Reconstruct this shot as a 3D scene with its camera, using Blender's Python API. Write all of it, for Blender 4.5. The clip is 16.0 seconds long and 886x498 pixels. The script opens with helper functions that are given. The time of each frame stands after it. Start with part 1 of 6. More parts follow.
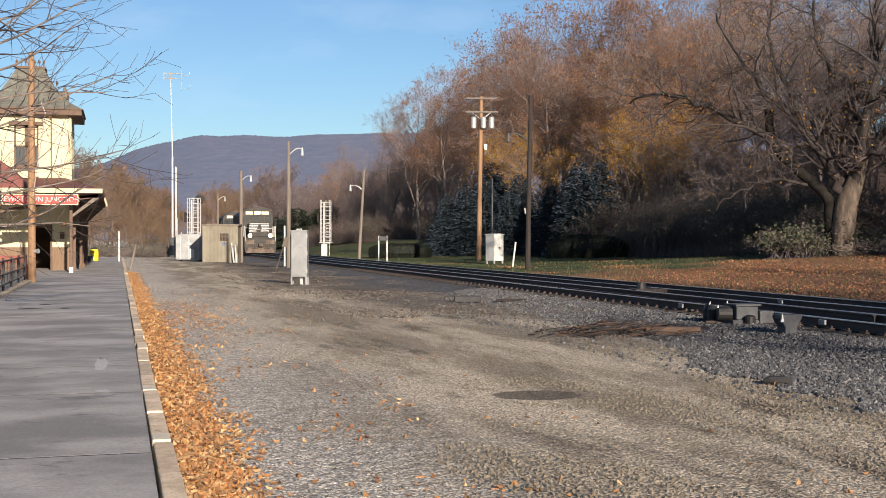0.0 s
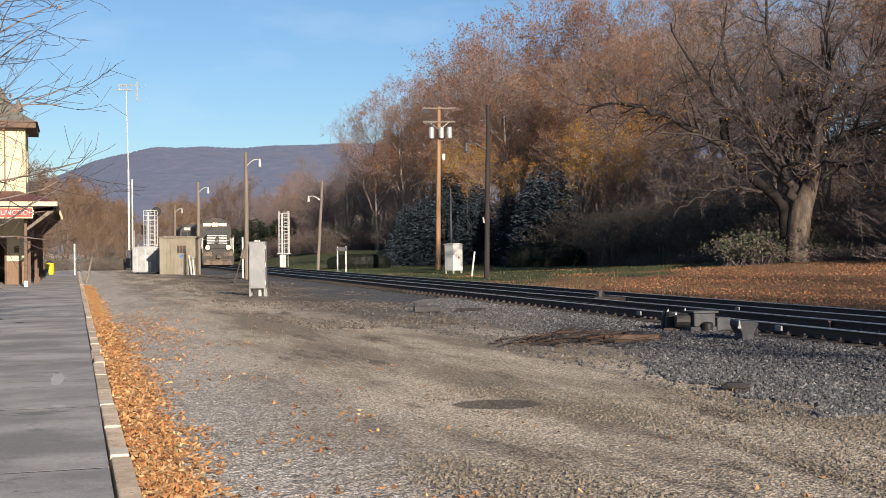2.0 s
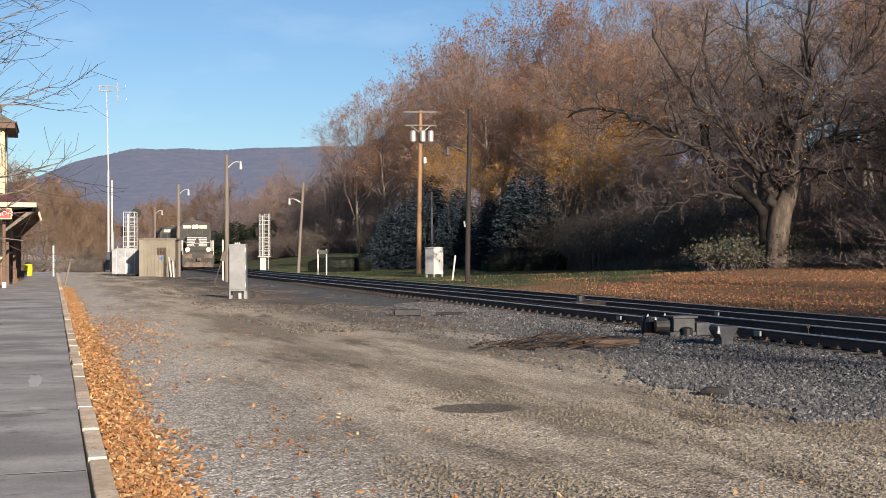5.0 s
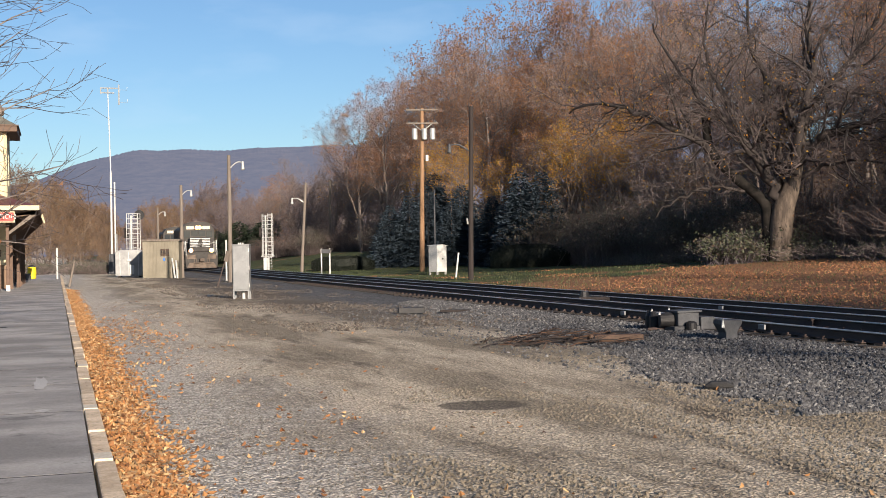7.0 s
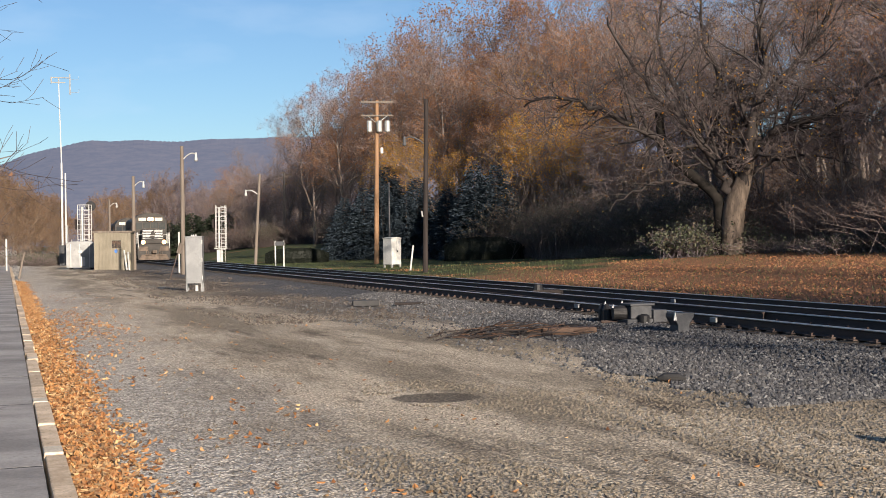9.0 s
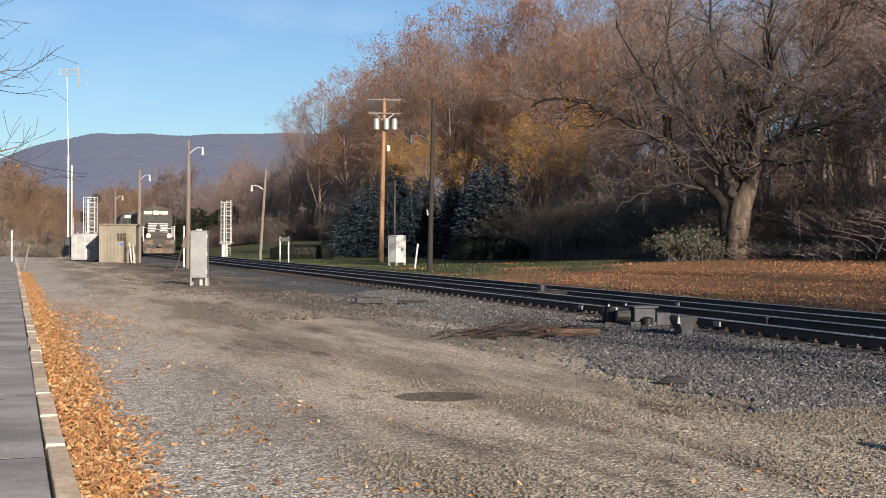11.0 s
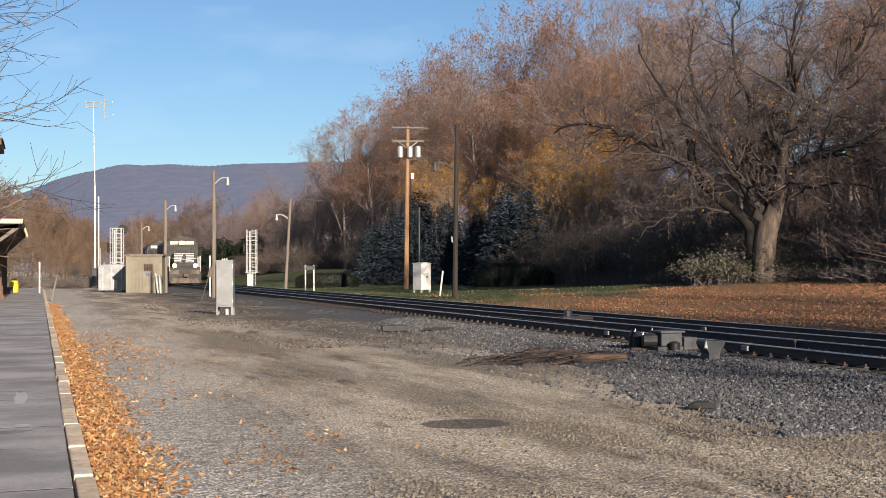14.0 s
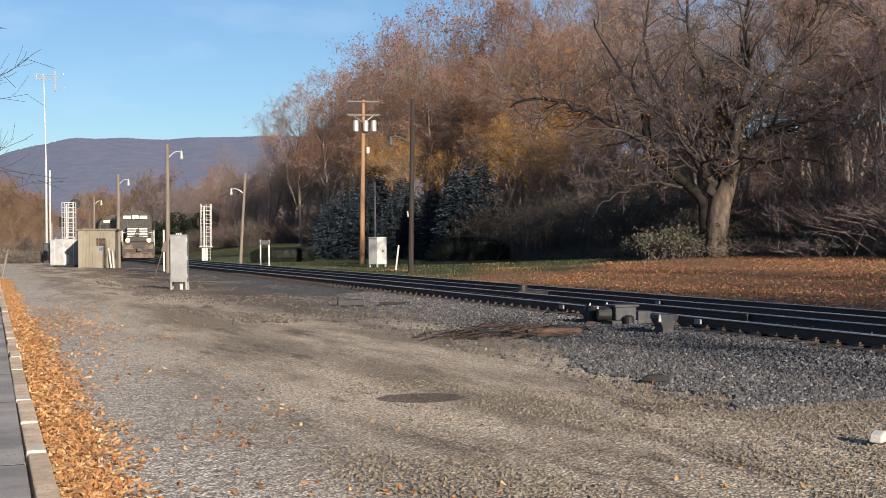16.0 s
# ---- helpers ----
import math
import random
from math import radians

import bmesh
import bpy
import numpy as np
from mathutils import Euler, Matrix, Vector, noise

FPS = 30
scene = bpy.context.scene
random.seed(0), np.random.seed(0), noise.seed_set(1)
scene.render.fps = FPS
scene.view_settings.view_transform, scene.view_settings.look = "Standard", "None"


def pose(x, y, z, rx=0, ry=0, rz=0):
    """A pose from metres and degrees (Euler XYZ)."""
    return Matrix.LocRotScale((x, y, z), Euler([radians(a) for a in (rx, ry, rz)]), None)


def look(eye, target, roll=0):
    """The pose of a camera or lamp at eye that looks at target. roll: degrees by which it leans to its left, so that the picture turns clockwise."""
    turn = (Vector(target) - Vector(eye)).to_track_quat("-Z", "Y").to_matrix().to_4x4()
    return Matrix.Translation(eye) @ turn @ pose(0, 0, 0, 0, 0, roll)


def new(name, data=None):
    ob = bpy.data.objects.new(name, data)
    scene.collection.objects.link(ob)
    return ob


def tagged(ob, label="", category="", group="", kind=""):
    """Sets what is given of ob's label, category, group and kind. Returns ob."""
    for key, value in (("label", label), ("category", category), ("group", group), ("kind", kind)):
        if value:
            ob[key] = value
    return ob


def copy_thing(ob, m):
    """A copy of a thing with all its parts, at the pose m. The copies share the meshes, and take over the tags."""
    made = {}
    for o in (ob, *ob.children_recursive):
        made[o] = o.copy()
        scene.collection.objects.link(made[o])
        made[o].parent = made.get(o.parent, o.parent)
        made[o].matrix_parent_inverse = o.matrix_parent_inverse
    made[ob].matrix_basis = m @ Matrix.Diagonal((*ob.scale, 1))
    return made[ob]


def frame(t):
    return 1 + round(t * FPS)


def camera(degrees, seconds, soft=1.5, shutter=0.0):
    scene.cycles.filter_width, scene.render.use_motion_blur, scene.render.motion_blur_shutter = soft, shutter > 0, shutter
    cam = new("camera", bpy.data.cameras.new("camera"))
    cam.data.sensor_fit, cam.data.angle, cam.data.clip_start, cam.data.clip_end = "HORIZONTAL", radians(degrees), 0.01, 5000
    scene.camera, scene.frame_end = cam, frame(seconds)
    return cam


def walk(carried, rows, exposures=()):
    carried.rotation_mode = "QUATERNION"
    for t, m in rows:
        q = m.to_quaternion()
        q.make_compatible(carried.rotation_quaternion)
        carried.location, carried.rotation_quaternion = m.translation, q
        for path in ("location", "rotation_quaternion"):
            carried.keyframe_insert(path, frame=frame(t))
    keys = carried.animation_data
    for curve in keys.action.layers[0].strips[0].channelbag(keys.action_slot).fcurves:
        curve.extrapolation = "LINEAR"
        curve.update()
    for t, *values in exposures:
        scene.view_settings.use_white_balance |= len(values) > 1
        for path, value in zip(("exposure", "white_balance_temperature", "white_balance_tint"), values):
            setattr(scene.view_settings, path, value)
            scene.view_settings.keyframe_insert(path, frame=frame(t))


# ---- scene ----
# The camera stands on the platform and pans by hand; x is across the platform, y along it.
cam = camera(40.2, 16.0, soft=0.75)
EYE, TURN, TILT = 1.72, -15.0, -0.455
# seconds, turn, tilt, lean, from the first pose
ROWS = [
    (0.0, 0.000, 0.000, 0.000),
    (0.5, -0.538, -0.031, 0.051),
    (1.0, -1.071, 0.041, 0.294),
    (1.5, -1.213, 0.286, 0.631),
    (2.0, -1.942, 0.463, 0.548),
    (2.5, -1.980, 0.683, 0.452),
    (3.0, -2.337, 0.709, 0.202),
    (3.5, -2.837, 0.622, 0.374),
    (4.0, -2.859, 0.639, 0.195),
    (6.5, -2.785, 0.624, 0.265),
    (7.0, -2.702, 0.515, 0.951),
    (7.5, -2.594, 0.285, 0.826),
    (8.0, -3.480, 0.082, 0.702),
    (8.5, -4.108, 0.051, 0.237),
    (9.0, -4.846, 0.138, 0.775),
    (11.3, -4.606, -0.024, -0.367),
    (11.5, -4.509, -0.687, -0.003),
    (12.0, -4.225, -0.695, 0.314),
    (12.5, -3.466, -0.468, -0.045),
    (13.0, -3.343, 0.222, 0.545),
    (13.5, -3.315, 0.761, 1.197),
    (14.0, -3.449, 1.359, 0.345),
    (14.5, -2.898, 1.622, -0.028),
    (15.0, -3.213, 1.537, -0.310),
    (15.5, -4.093, 1.128, 0.265),
    (16.0, -5.532, 0.138, 0.385),
]
walk(cam, [(t, pose(0, 0, EYE, 0, 0, TURN) @ pose(0, 0, 0, TILT) @ pose(0, 0, 0, 0, 0, yaw) @ pose(0, 0, 0, pitch)
            @ pose(0, 0, 0, 0, roll) @ pose(0, 0, 0, 90)) for t, yaw, pitch, roll in ROWS],
     exposures=[(0.0, 0.97), (16.0, 0.97)])

# ---- light ----
SUN_AZ, SUN_EL = -5.0, 16.0          # the way the light travels, degrees from +y towards +x; height of the sun
world = bpy.data.worlds.new("sky")
scene.world = world
world.use_nodes = True
wn, wl = world.node_tree.nodes, world.node_tree.links
sky = wn.new("ShaderNodeTexSky")
sky.sky_type = 'NISHITA'
sky.sun_disc = False
sky.sun_elevation = radians(SUN_EL)
sky.sun_rotation = radians(SUN_AZ + 180)
sky.air_density, sky.dust_density, sky.ozone_density = 1.0, 0.3, 2.5
wc = wn.new("ShaderNodeTexCoord")
wmap = wn.new("ShaderNodeMapping")
wmap.inputs["Scale"].default_value = (2.6, 2.6, 8.0)
wno = wn.new("ShaderNodeTexNoise")
wno.inputs["Scale"].default_value = 1.6
wno.inputs["Detail"].default_value = 6
wra = wn.new("ShaderNodeMapRange")
wra.inputs[1].default_value, wra.inputs[2].default_value = 0.56, 1.10
wmx = wn.new("ShaderNodeMixRGB")
wmx.inputs[2].default_value = (7.5, 8.0, 8.6, 1)
wl.new(wc.outputs["Generated"], wmap.inputs[0])
wl.new(wmap.outputs[0], wno.inputs["Vector"])
wl.new(wno.outputs[0], wra.inputs[0])
wl.new(wra.outputs[0], wmx.inputs[0])
wl.new(sky.outputs[0], wmx.inputs[1])
wti = wn.new("ShaderNodeMixRGB")
wti.blend_type = 'MULTIPLY'
wti.inputs[0].default_value = 1.0
wti.inputs[2].default_value = (0.82, 0.945, 1.10, 1)
wl.new(wmx.outputs[0], wti.inputs[1])
wl.new(wti.outputs[0], wn["Background"].inputs[0])
wn["Background"].inputs[1].default_value = 0.057
sun_data = bpy.data.lights.new("sun", 'SUN')
sun_data.energy, sun_data.angle, sun_data.color = 5.0, radians(0.6), (1.0, 0.855, 0.70)
sun = new("sun", sun_data)
az, el = radians(SUN_AZ), radians(SUN_EL)
sun.matrix_world = look((0, 0, 60), (math.sin(az) * math.cos(el), math.cos(az) * math.cos(el), 60 - math.sin(el)))


# ---- materials ----
def nodes_of(name):
    m = bpy.data.materials.new(name)
    m.use_nodes = True
    return m, m.node_tree.nodes, m.node_tree.links, m.node_tree.nodes["Principled BSDF"]


def noise_node(n, l, vec, scale, detail=4, rough=0.6):
    t = n.new("ShaderNodeTexNoise")
    t.inputs["Scale"].default_value, t.inputs["Detail"].default_value, t.inputs["Roughness"].default_value = scale, detail, rough
    l.new(vec, t.inputs["Vector"])
    return t.outputs[0]


def ramp(n, l, fac, lo, hi):
    t = n.new("ShaderNodeMapRange")
    t.interpolation_type = 'SMOOTHSTEP'
    t.inputs[1].default_value, t.inputs[2].default_value = lo, hi
    l.new(fac, t.inputs[0])
    return t.outputs[0]


def mixc(n, l, fac, a, b):
    t = n.new("ShaderNodeMixRGB")
    for sock, v in zip(t.inputs, (fac, a, b)):
        if isinstance(v, (int, float)):
            sock.default_value = v
        elif isinstance(v, tuple):
            sock.default_value = (*v, 1)
        else:
            l.new(v, sock)
    return t.outputs[0]


def math2(n, l, op, a, b=0.0):
    t = n.new("ShaderNodeMath")
    t.operation = op
    for sock, v in zip(t.inputs, (a, b)):
        if isinstance(v, (int, float)):
            sock.default_value = v
        else:
            l.new(v, sock)
    return t.outputs[0]


def bump(n, l, b, height, strength, distance=0.02):
    t = n.new("ShaderNodeBump")
    t.inputs["Strength"].default_value, t.inputs["Distance"].default_value = strength, distance
    l.new(height, t.inputs["Height"])
    l.new(t.outputs[0], b.inputs["Normal"])


def coords(n, l, stretch=(1, 1, 1)):
    c = n.new("ShaderNodeTexCoord")
    p = n.new("ShaderNodeMapping")
    p.inputs["Scale"].default_value = stretch
    l.new(c.outputs["Object"], p.inputs[0])
    return p.outputs[0]


def mat(name, c1, c2, scale=3.0, rough=0.7, metal=0.0, c3=None, stretch=(1, 1, 1), relief=0.3, fine=40.0, vary=0.0, spec=0.3):
    """Two colours in broad patches, a third in small worn spots, fine relief, and a change of value from piece to piece."""
    m, n, l, b = nodes_of(name)
    v = coords(n, l, stretch)
    broad = noise_node(n, l, v, scale, 5)
    small = noise_node(n, l, v, fine, 3)
    col = mixc(n, l, ramp(n, l, broad, 0.35, 0.68), c1, c2)
    if c3:
        col = mixc(n, l, ramp(n, l, noise_node(n, l, v, scale * 3.1, 6, 0.7), 0.58, 0.68), col, c3)
    col2 = n.new("ShaderNodeMixRGB")
    col2.blend_type = 'MULTIPLY'
    col2.inputs[0].default_value = 0.5
    l.new(col, col2.inputs[1])
    gr = n.new("ShaderNodeMapRange")
    gr.inputs[1].default_value, gr.inputs[2].default_value, gr.inputs[3].default_value, gr.inputs[4].default_value = 0.3, 0.7, 0.6, 1.25
    l.new(small, gr.inputs[0])
    l.new(gr.outputs[0], col2.inputs[2])
    out = col2.outputs[0]
    if vary:
        info = n.new("ShaderNodeObjectInfo")
        hs = n.new("ShaderNodeHueSaturation")
        vr = n.new("ShaderNodeMapRange")
        vr.inputs[3].default_value, vr.inputs[4].default_value = 1 - vary, 1 + vary
        l.new(info.outputs["Random"], vr.inputs[0])
        l.new(vr.outputs[0], hs.inputs["Value"])
        l.new(out, hs.inputs["Color"])
        out = hs.outputs[0]
    l.new(out, b.inputs["Base Color"])
    rr = n.new("ShaderNodeMapRange")
    rr.inputs[3].default_value, rr.inputs[4].default_value = max(0.05, rough - 0.12), min(1, rough + 0.12)
    l.new(small, rr.inputs[0])
    l.new(rr.outputs[0], b.inputs["Roughness"])
    b.inputs["Metallic"].default_value = metal
    b.inputs["Specular IOR Level"].default_value = spec
    if relief:
        bump(n, l, b, small, relief, 0.01)
    return m


def leafmat(name, cols, rough=0.6, thin=0.0):
    """Leaves or stones of several colours, told apart by island; thin: the share of light that comes through a leaf."""
    m, n, l, b = nodes_of(name)
    g = n.new("ShaderNodeNewGeometry")
    r = n.new("ShaderNodeValToRGB")
    r.color_ramp.interpolation = 'LINEAR'
    e = r.color_ramp.elements
    while len(e) < len(cols):
        e.new(0.5)
    for i, c in enumerate(cols):
        e[i].position = i / (len(cols) - 1)
        e[i].color = (*c, 1)
    l.new(g.outputs["Random Per Island"], r.inputs[0])
    l.new(r.outputs[0], b.inputs["Base Color"])
    b.inputs["Roughness"].default_value = rough
    b.inputs["Specular IOR Level"].default_value = 0.25
    if thin:
        tr = n.new("ShaderNodeBsdfTranslucent")
        mx = n.new("ShaderNodeMixShader")
        mx.inputs[0].default_value = thin
        l.new(r.outputs[0], tr.inputs[0])
        l.new(b.outputs[0], mx.inputs[1])
        l.new(tr.outputs[0], mx.inputs[2])
        l.new(mx.outputs[0], n["Material Output"].inputs[0])
    return m


def lampmat(name, colour, strength):
    m, n, l, b = nodes_of(name)
    b.inputs["Emission Color"].default_value = (*colour, 1)
    b.inputs["Emission Strength"].default_value = strength
    b.inputs["Base Color"].default_value = (0.25, 0.18, 0.1, 1)
    return m


M_asphalt = mat("asphalt", (0.21, 0.197, 0.187), (0.385, 0.362, 0.34), 0.8, 0.9, c3=(0.165, 0.155, 0.147), stretch=(0.7, 1.0, 1), relief=0.6, fine=55)
M_patch = mat("sealed_asphalt", (0.035, 0.034, 0.034), (0.055, 0.053, 0.052), 2, 0.85)
M_dust = mat("dried_spill", (0.40, 0.385, 0.37), (0.46, 0.44, 0.42), 3, 0.85)
M_kerb = mat("kerb_concrete", (0.48, 0.365, 0.25), (0.66, 0.53, 0.39), 4.5, 0.9, c3=(0.22, 0.17, 0.12), relief=0.6, vary=0.15)
M_kerbwhite = mat("kerb_worn_white", (0.62, 0.56, 0.46), (0.52, 0.45, 0.35), 6, 0.8, relief=0.5)
M_rail = mat("rail_rust", (0.062, 0.045, 0.041), (0.095, 0.066, 0.054), 2, 0.8, 0.0, stretch=(3, 0.3, 3))
M_railtop = mat("rail_polished", (0.70, 0.70, 0.72), (0.60, 0.60, 0.62), 1.5, 0.42, 0.85, relief=0.05)
M_tie = mat("creosote_timber", (0.026, 0.021, 0.018), (0.042, 0.034, 0.029), 2, 0.85, stretch=(0.5, 6, 2), relief=0.7, vary=0.3)
M_steel = mat("galvanised_steel", (0.20, 0.205, 0.21), (0.27, 0.275, 0.275), 1.6, 0.5, 0.3, c3=(0.16, 0.165, 0.17), relief=0.1)
M_alu = mat("dull_aluminium", (0.40, 0.40, 0.385), (0.50, 0.50, 0.48), 2, 0.45, 0.5, relief=0.1)
M_whitepaint = mat("white_paint", (0.44, 0.44, 0.425), (0.52, 0.52, 0.505), 2, 0.55, c3=(0.62, 0.61, 0.57), relief=0.1)
# darker than the paint itself: shade round the switch machine is put into it
M_grey = mat("grey_paint_shaded", (0.05, 0.052, 0.058), (0.075, 0.077, 0.083), 4, 0.65, c3=(0.07, 0.07, 0.07), relief=0.2)
M_black = mat("black_iron", (0.02, 0.02, 0.022), (0.035, 0.034, 0.034), 4, 0.55, 0.3)
M_shed = mat("tan_metal_siding", (0.17, 0.152, 0.115), (0.215, 0.192, 0.147), 1.2, 0.6, c3=(0.18, 0.158, 0.12), relief=0.1)
M_wood = mat("pole_wood", (0.21, 0.12, 0.065), (0.29, 0.175, 0.10), 1.5, 0.8, c3=(0.18, 0.11, 0.07), stretch=(6, 6, 0.4), relief=0.6, fine=25)
M_woodgrey = mat("pole_wood_grey", (0.13, 0.108, 0.09), (0.19, 0.16, 0.134), 1.5, 0.85, stretch=(6, 6, 0.4), relief=0.6, fine=25)
M_wooddark = mat("pole_wood_dark", (0.022, 0.018, 0.017), (0.038, 0.03, 0.028), 1.5, 0.9, stretch=(6, 6, 0.4), relief=0.6, fine=25)
M_cream = mat("cream_stucco", (0.52, 0.455, 0.30), (0.59, 0.52, 0.355), 0.8, 0.85, c3=(0.46, 0.40, 0.26), relief=0.4, fine=30)
M_brown = mat("brown_paint", (0.085, 0.05, 0.033), (0.12, 0.07, 0.045), 3, 0.6, relief=0.2)
M_wains = mat("brown_wainscot", (0.15, 0.095, 0.06), (0.19, 0.125, 0.08), 3, 0.7, stretch=(8, 8, 0.5), relief=0.3)
M_slate = mat("slate_shingle", (0.10, 0.10, 0.085), (0.15, 0.145, 0.125), 2.5, 0.8, c3=(0.075, 0.072, 0.062), relief=0.6, fine=12)
M_redroof = mat("red_metal_roof", (0.12, 0.033, 0.027), (0.165, 0.048, 0.038), 1.5, 0.6, c3=(0.10, 0.036, 0.03), relief=0.2)
M_red = mat("sign_red", (0.50, 0.045, 0.035), (0.56, 0.06, 0.045), 4, 0.5, relief=0.05)
M_yellow = mat("yellow_plastic", (0.75, 0.52, 0.02), (0.80, 0.58, 0.03), 4, 0.45, relief=0.05)
M_glass = mat("dark_glass", (0.02, 0.025, 0.03), (0.03, 0.035, 0.04), 1, 0.08, 0.0, relief=0.0, spec=0.8)
M_copper = mat("copper_finial", (0.22, 0.13, 0.07), (0.30, 0.2, 0.12), 5, 0.5, 0.6)
M_locoblack = mat("black_enamel", (0.03, 0.027, 0.025), (0.05, 0.045, 0.041), 1.5, 0.6, 0.0, c3=(0.07, 0.062, 0.055), relief=0.05, spec=0.2)
M_locowhite = mat("white_enamel", (0.45, 0.45, 0.43), (0.52, 0.52, 0.50), 3, 0.45, relief=0.05)
M_under = mat("dusty_running_gear", (0.08, 0.062, 0.05), (0.15, 0.115, 0.09), 3, 0.85)
M_boxcar = mat("oxide_red_paint", (0.20, 0.055, 0.04), (0.26, 0.075, 0.055), 1.2, 0.75, c3=(0.10, 0.045, 0.035))
M_bark = mat("bark", (0.12, 0.097, 0.086), (0.21, 0.172, 0.15), 2.0, 0.9, stretch=(3, 3, 0.7), relief=0.8, fine=14)
M_barkpale = mat("bark_pale", (0.07, 0.054, 0.044), (0.17, 0.132, 0.102), 1.8, 0.9, stretch=(2, 2, 0.5), relief=1.0, fine=9, c3=(0.04, 0.033, 0.03))
M_twig = leafmat("twigs", [(0.085, 0.070, 0.077), (0.135, 0.111, 0.12), (0.185, 0.152, 0.16)], 0.9)
M_twigdark = leafmat("twigs_dark", [(0.065, 0.052, 0.051), (0.10, 0.08, 0.077), (0.145, 0.115, 0.105)], 0.9)
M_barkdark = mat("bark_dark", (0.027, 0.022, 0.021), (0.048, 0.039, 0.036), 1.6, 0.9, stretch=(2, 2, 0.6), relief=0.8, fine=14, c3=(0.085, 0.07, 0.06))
M_deadwood = mat("bleached_deadwood", (0.22, 0.18, 0.145), (0.32, 0.265, 0.215), 3, 0.85, relief=0.5)
M_stemblack = mat("near_black_bark", (0.012, 0.011, 0.01), (0.024, 0.021, 0.019), 3, 0.95, relief=1.0, fine=9, spec=0.1)
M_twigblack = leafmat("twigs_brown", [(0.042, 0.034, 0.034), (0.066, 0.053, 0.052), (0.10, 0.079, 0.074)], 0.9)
M_twigtan = leafmat("twigs_tan", [(0.10, 0.072, 0.05), (0.16, 0.11, 0.073), (0.21, 0.145, 0.09)], 0.9)
M_twigpale = leafmat("twigs_pale", [(0.12, 0.097, 0.095), (0.18, 0.145, 0.14), (0.24, 0.19, 0.178)], 0.9)
M_rust = leafmat("rust_leaves", [(0.225, 0.10, 0.052), (0.31, 0.15, 0.074), (0.355, 0.19, 0.095), (0.24, 0.133, 0.082)], thin=0.45)
M_gold = leafmat("gold_leaves", [(0.36, 0.15, 0.025), (0.46, 0.24, 0.04), (0.40, 0.27, 0.06), (0.26, 0.12, 0.03)], thin=0.45)
M_fallen = leafmat("fallen_leaves", [(0.13, 0.06, 0.028), (0.28, 0.12, 0.045), (0.40, 0.20, 0.075), (0.20, 0.085, 0.035), (0.36, 0.24, 0.12), (0.16, 0.10, 0.06), (0.33, 0.15, 0.055), (0.55, 0.36, 0.18), (0.09, 0.04, 0.02), (0.46, 0.24, 0.09)], 0.75)
M_spruce = leafmat("spruce_needles", [(0.024, 0.035, 0.045), (0.034, 0.05, 0.066), (0.047, 0.068, 0.088), (0.028, 0.041, 0.052)], 0.9)
M_vine = leafmat("vine_leaves", [(0.04, 0.044, 0.034), (0.065, 0.068, 0.05), (0.105, 0.098, 0.072), (0.14, 0.10, 0.07), (0.05, 0.054, 0.042)], 0.36)
M_brownleaf = leafmat("brown_leaves", [(0.115, 0.068, 0.048), (0.165, 0.096, 0.066), (0.21, 0.128, 0.086), (0.14, 0.09, 0.07), (0.26, 0.15, 0.07)], thin=0.4)
M_lawnleaf = leafmat("lawn_leaves", [(0.20, 0.08, 0.045), (0.30, 0.125, 0.065), (0.38, 0.18, 0.08), (0.25, 0.10, 0.055), (0.40, 0.22, 0.09), (0.18, 0.09, 0.06)], 0.75)
# near-black leaf tones: the shade on the hedges is put into them
M_hedge = leafmat("shaded_hedge_leaves", [(0.004, 0.006, 0.004), (0.006, 0.0085, 0.005), (0.009, 0.012, 0.008)], 0.6)
M_shrub = leafmat("shrub_leaves", [(0.035, 0.042, 0.026), (0.055, 0.064, 0.037), (0.09, 0.095, 0.058), (0.08, 0.055, 0.038)], 0.5)
M_grassblade = leafmat("grass_blades", [(0.035, 0.052, 0.018), (0.055, 0.072, 0.026), (0.09, 0.09, 0.04)], 0.6)
M_cedar = leafmat("cedar_needles", [(0.016, 0.024, 0.014), (0.03, 0.042, 0.024), (0.042, 0.055, 0.032)], 0.7)
M_stone = leafmat("ballast_stones", [(0.034, 0.034, 0.038), (0.06, 0.06, 0.065), (0.105, 0.105, 0.109), (0.042, 0.041, 0.042), (0.21, 0.207, 0.205)], 0.85)
M_pebble = leafmat("yard_pebbles", [(0.10, 0.085, 0.066), (0.145, 0.122, 0.094), (0.21, 0.18, 0.14), (0.065, 0.055, 0.044)], 0.9)
M_clod = leafmat("soil_clods", [(0.045, 0.036, 0.03), (0.075, 0.06, 0.05), (0.11, 0.09, 0.073), (0.06, 0.05, 0.043), (0.17, 0.15, 0.13)], 0.95)
M_lamp_white = lampmat("headlight_glow", (1.0, 0.50, 0.17), 3.6)


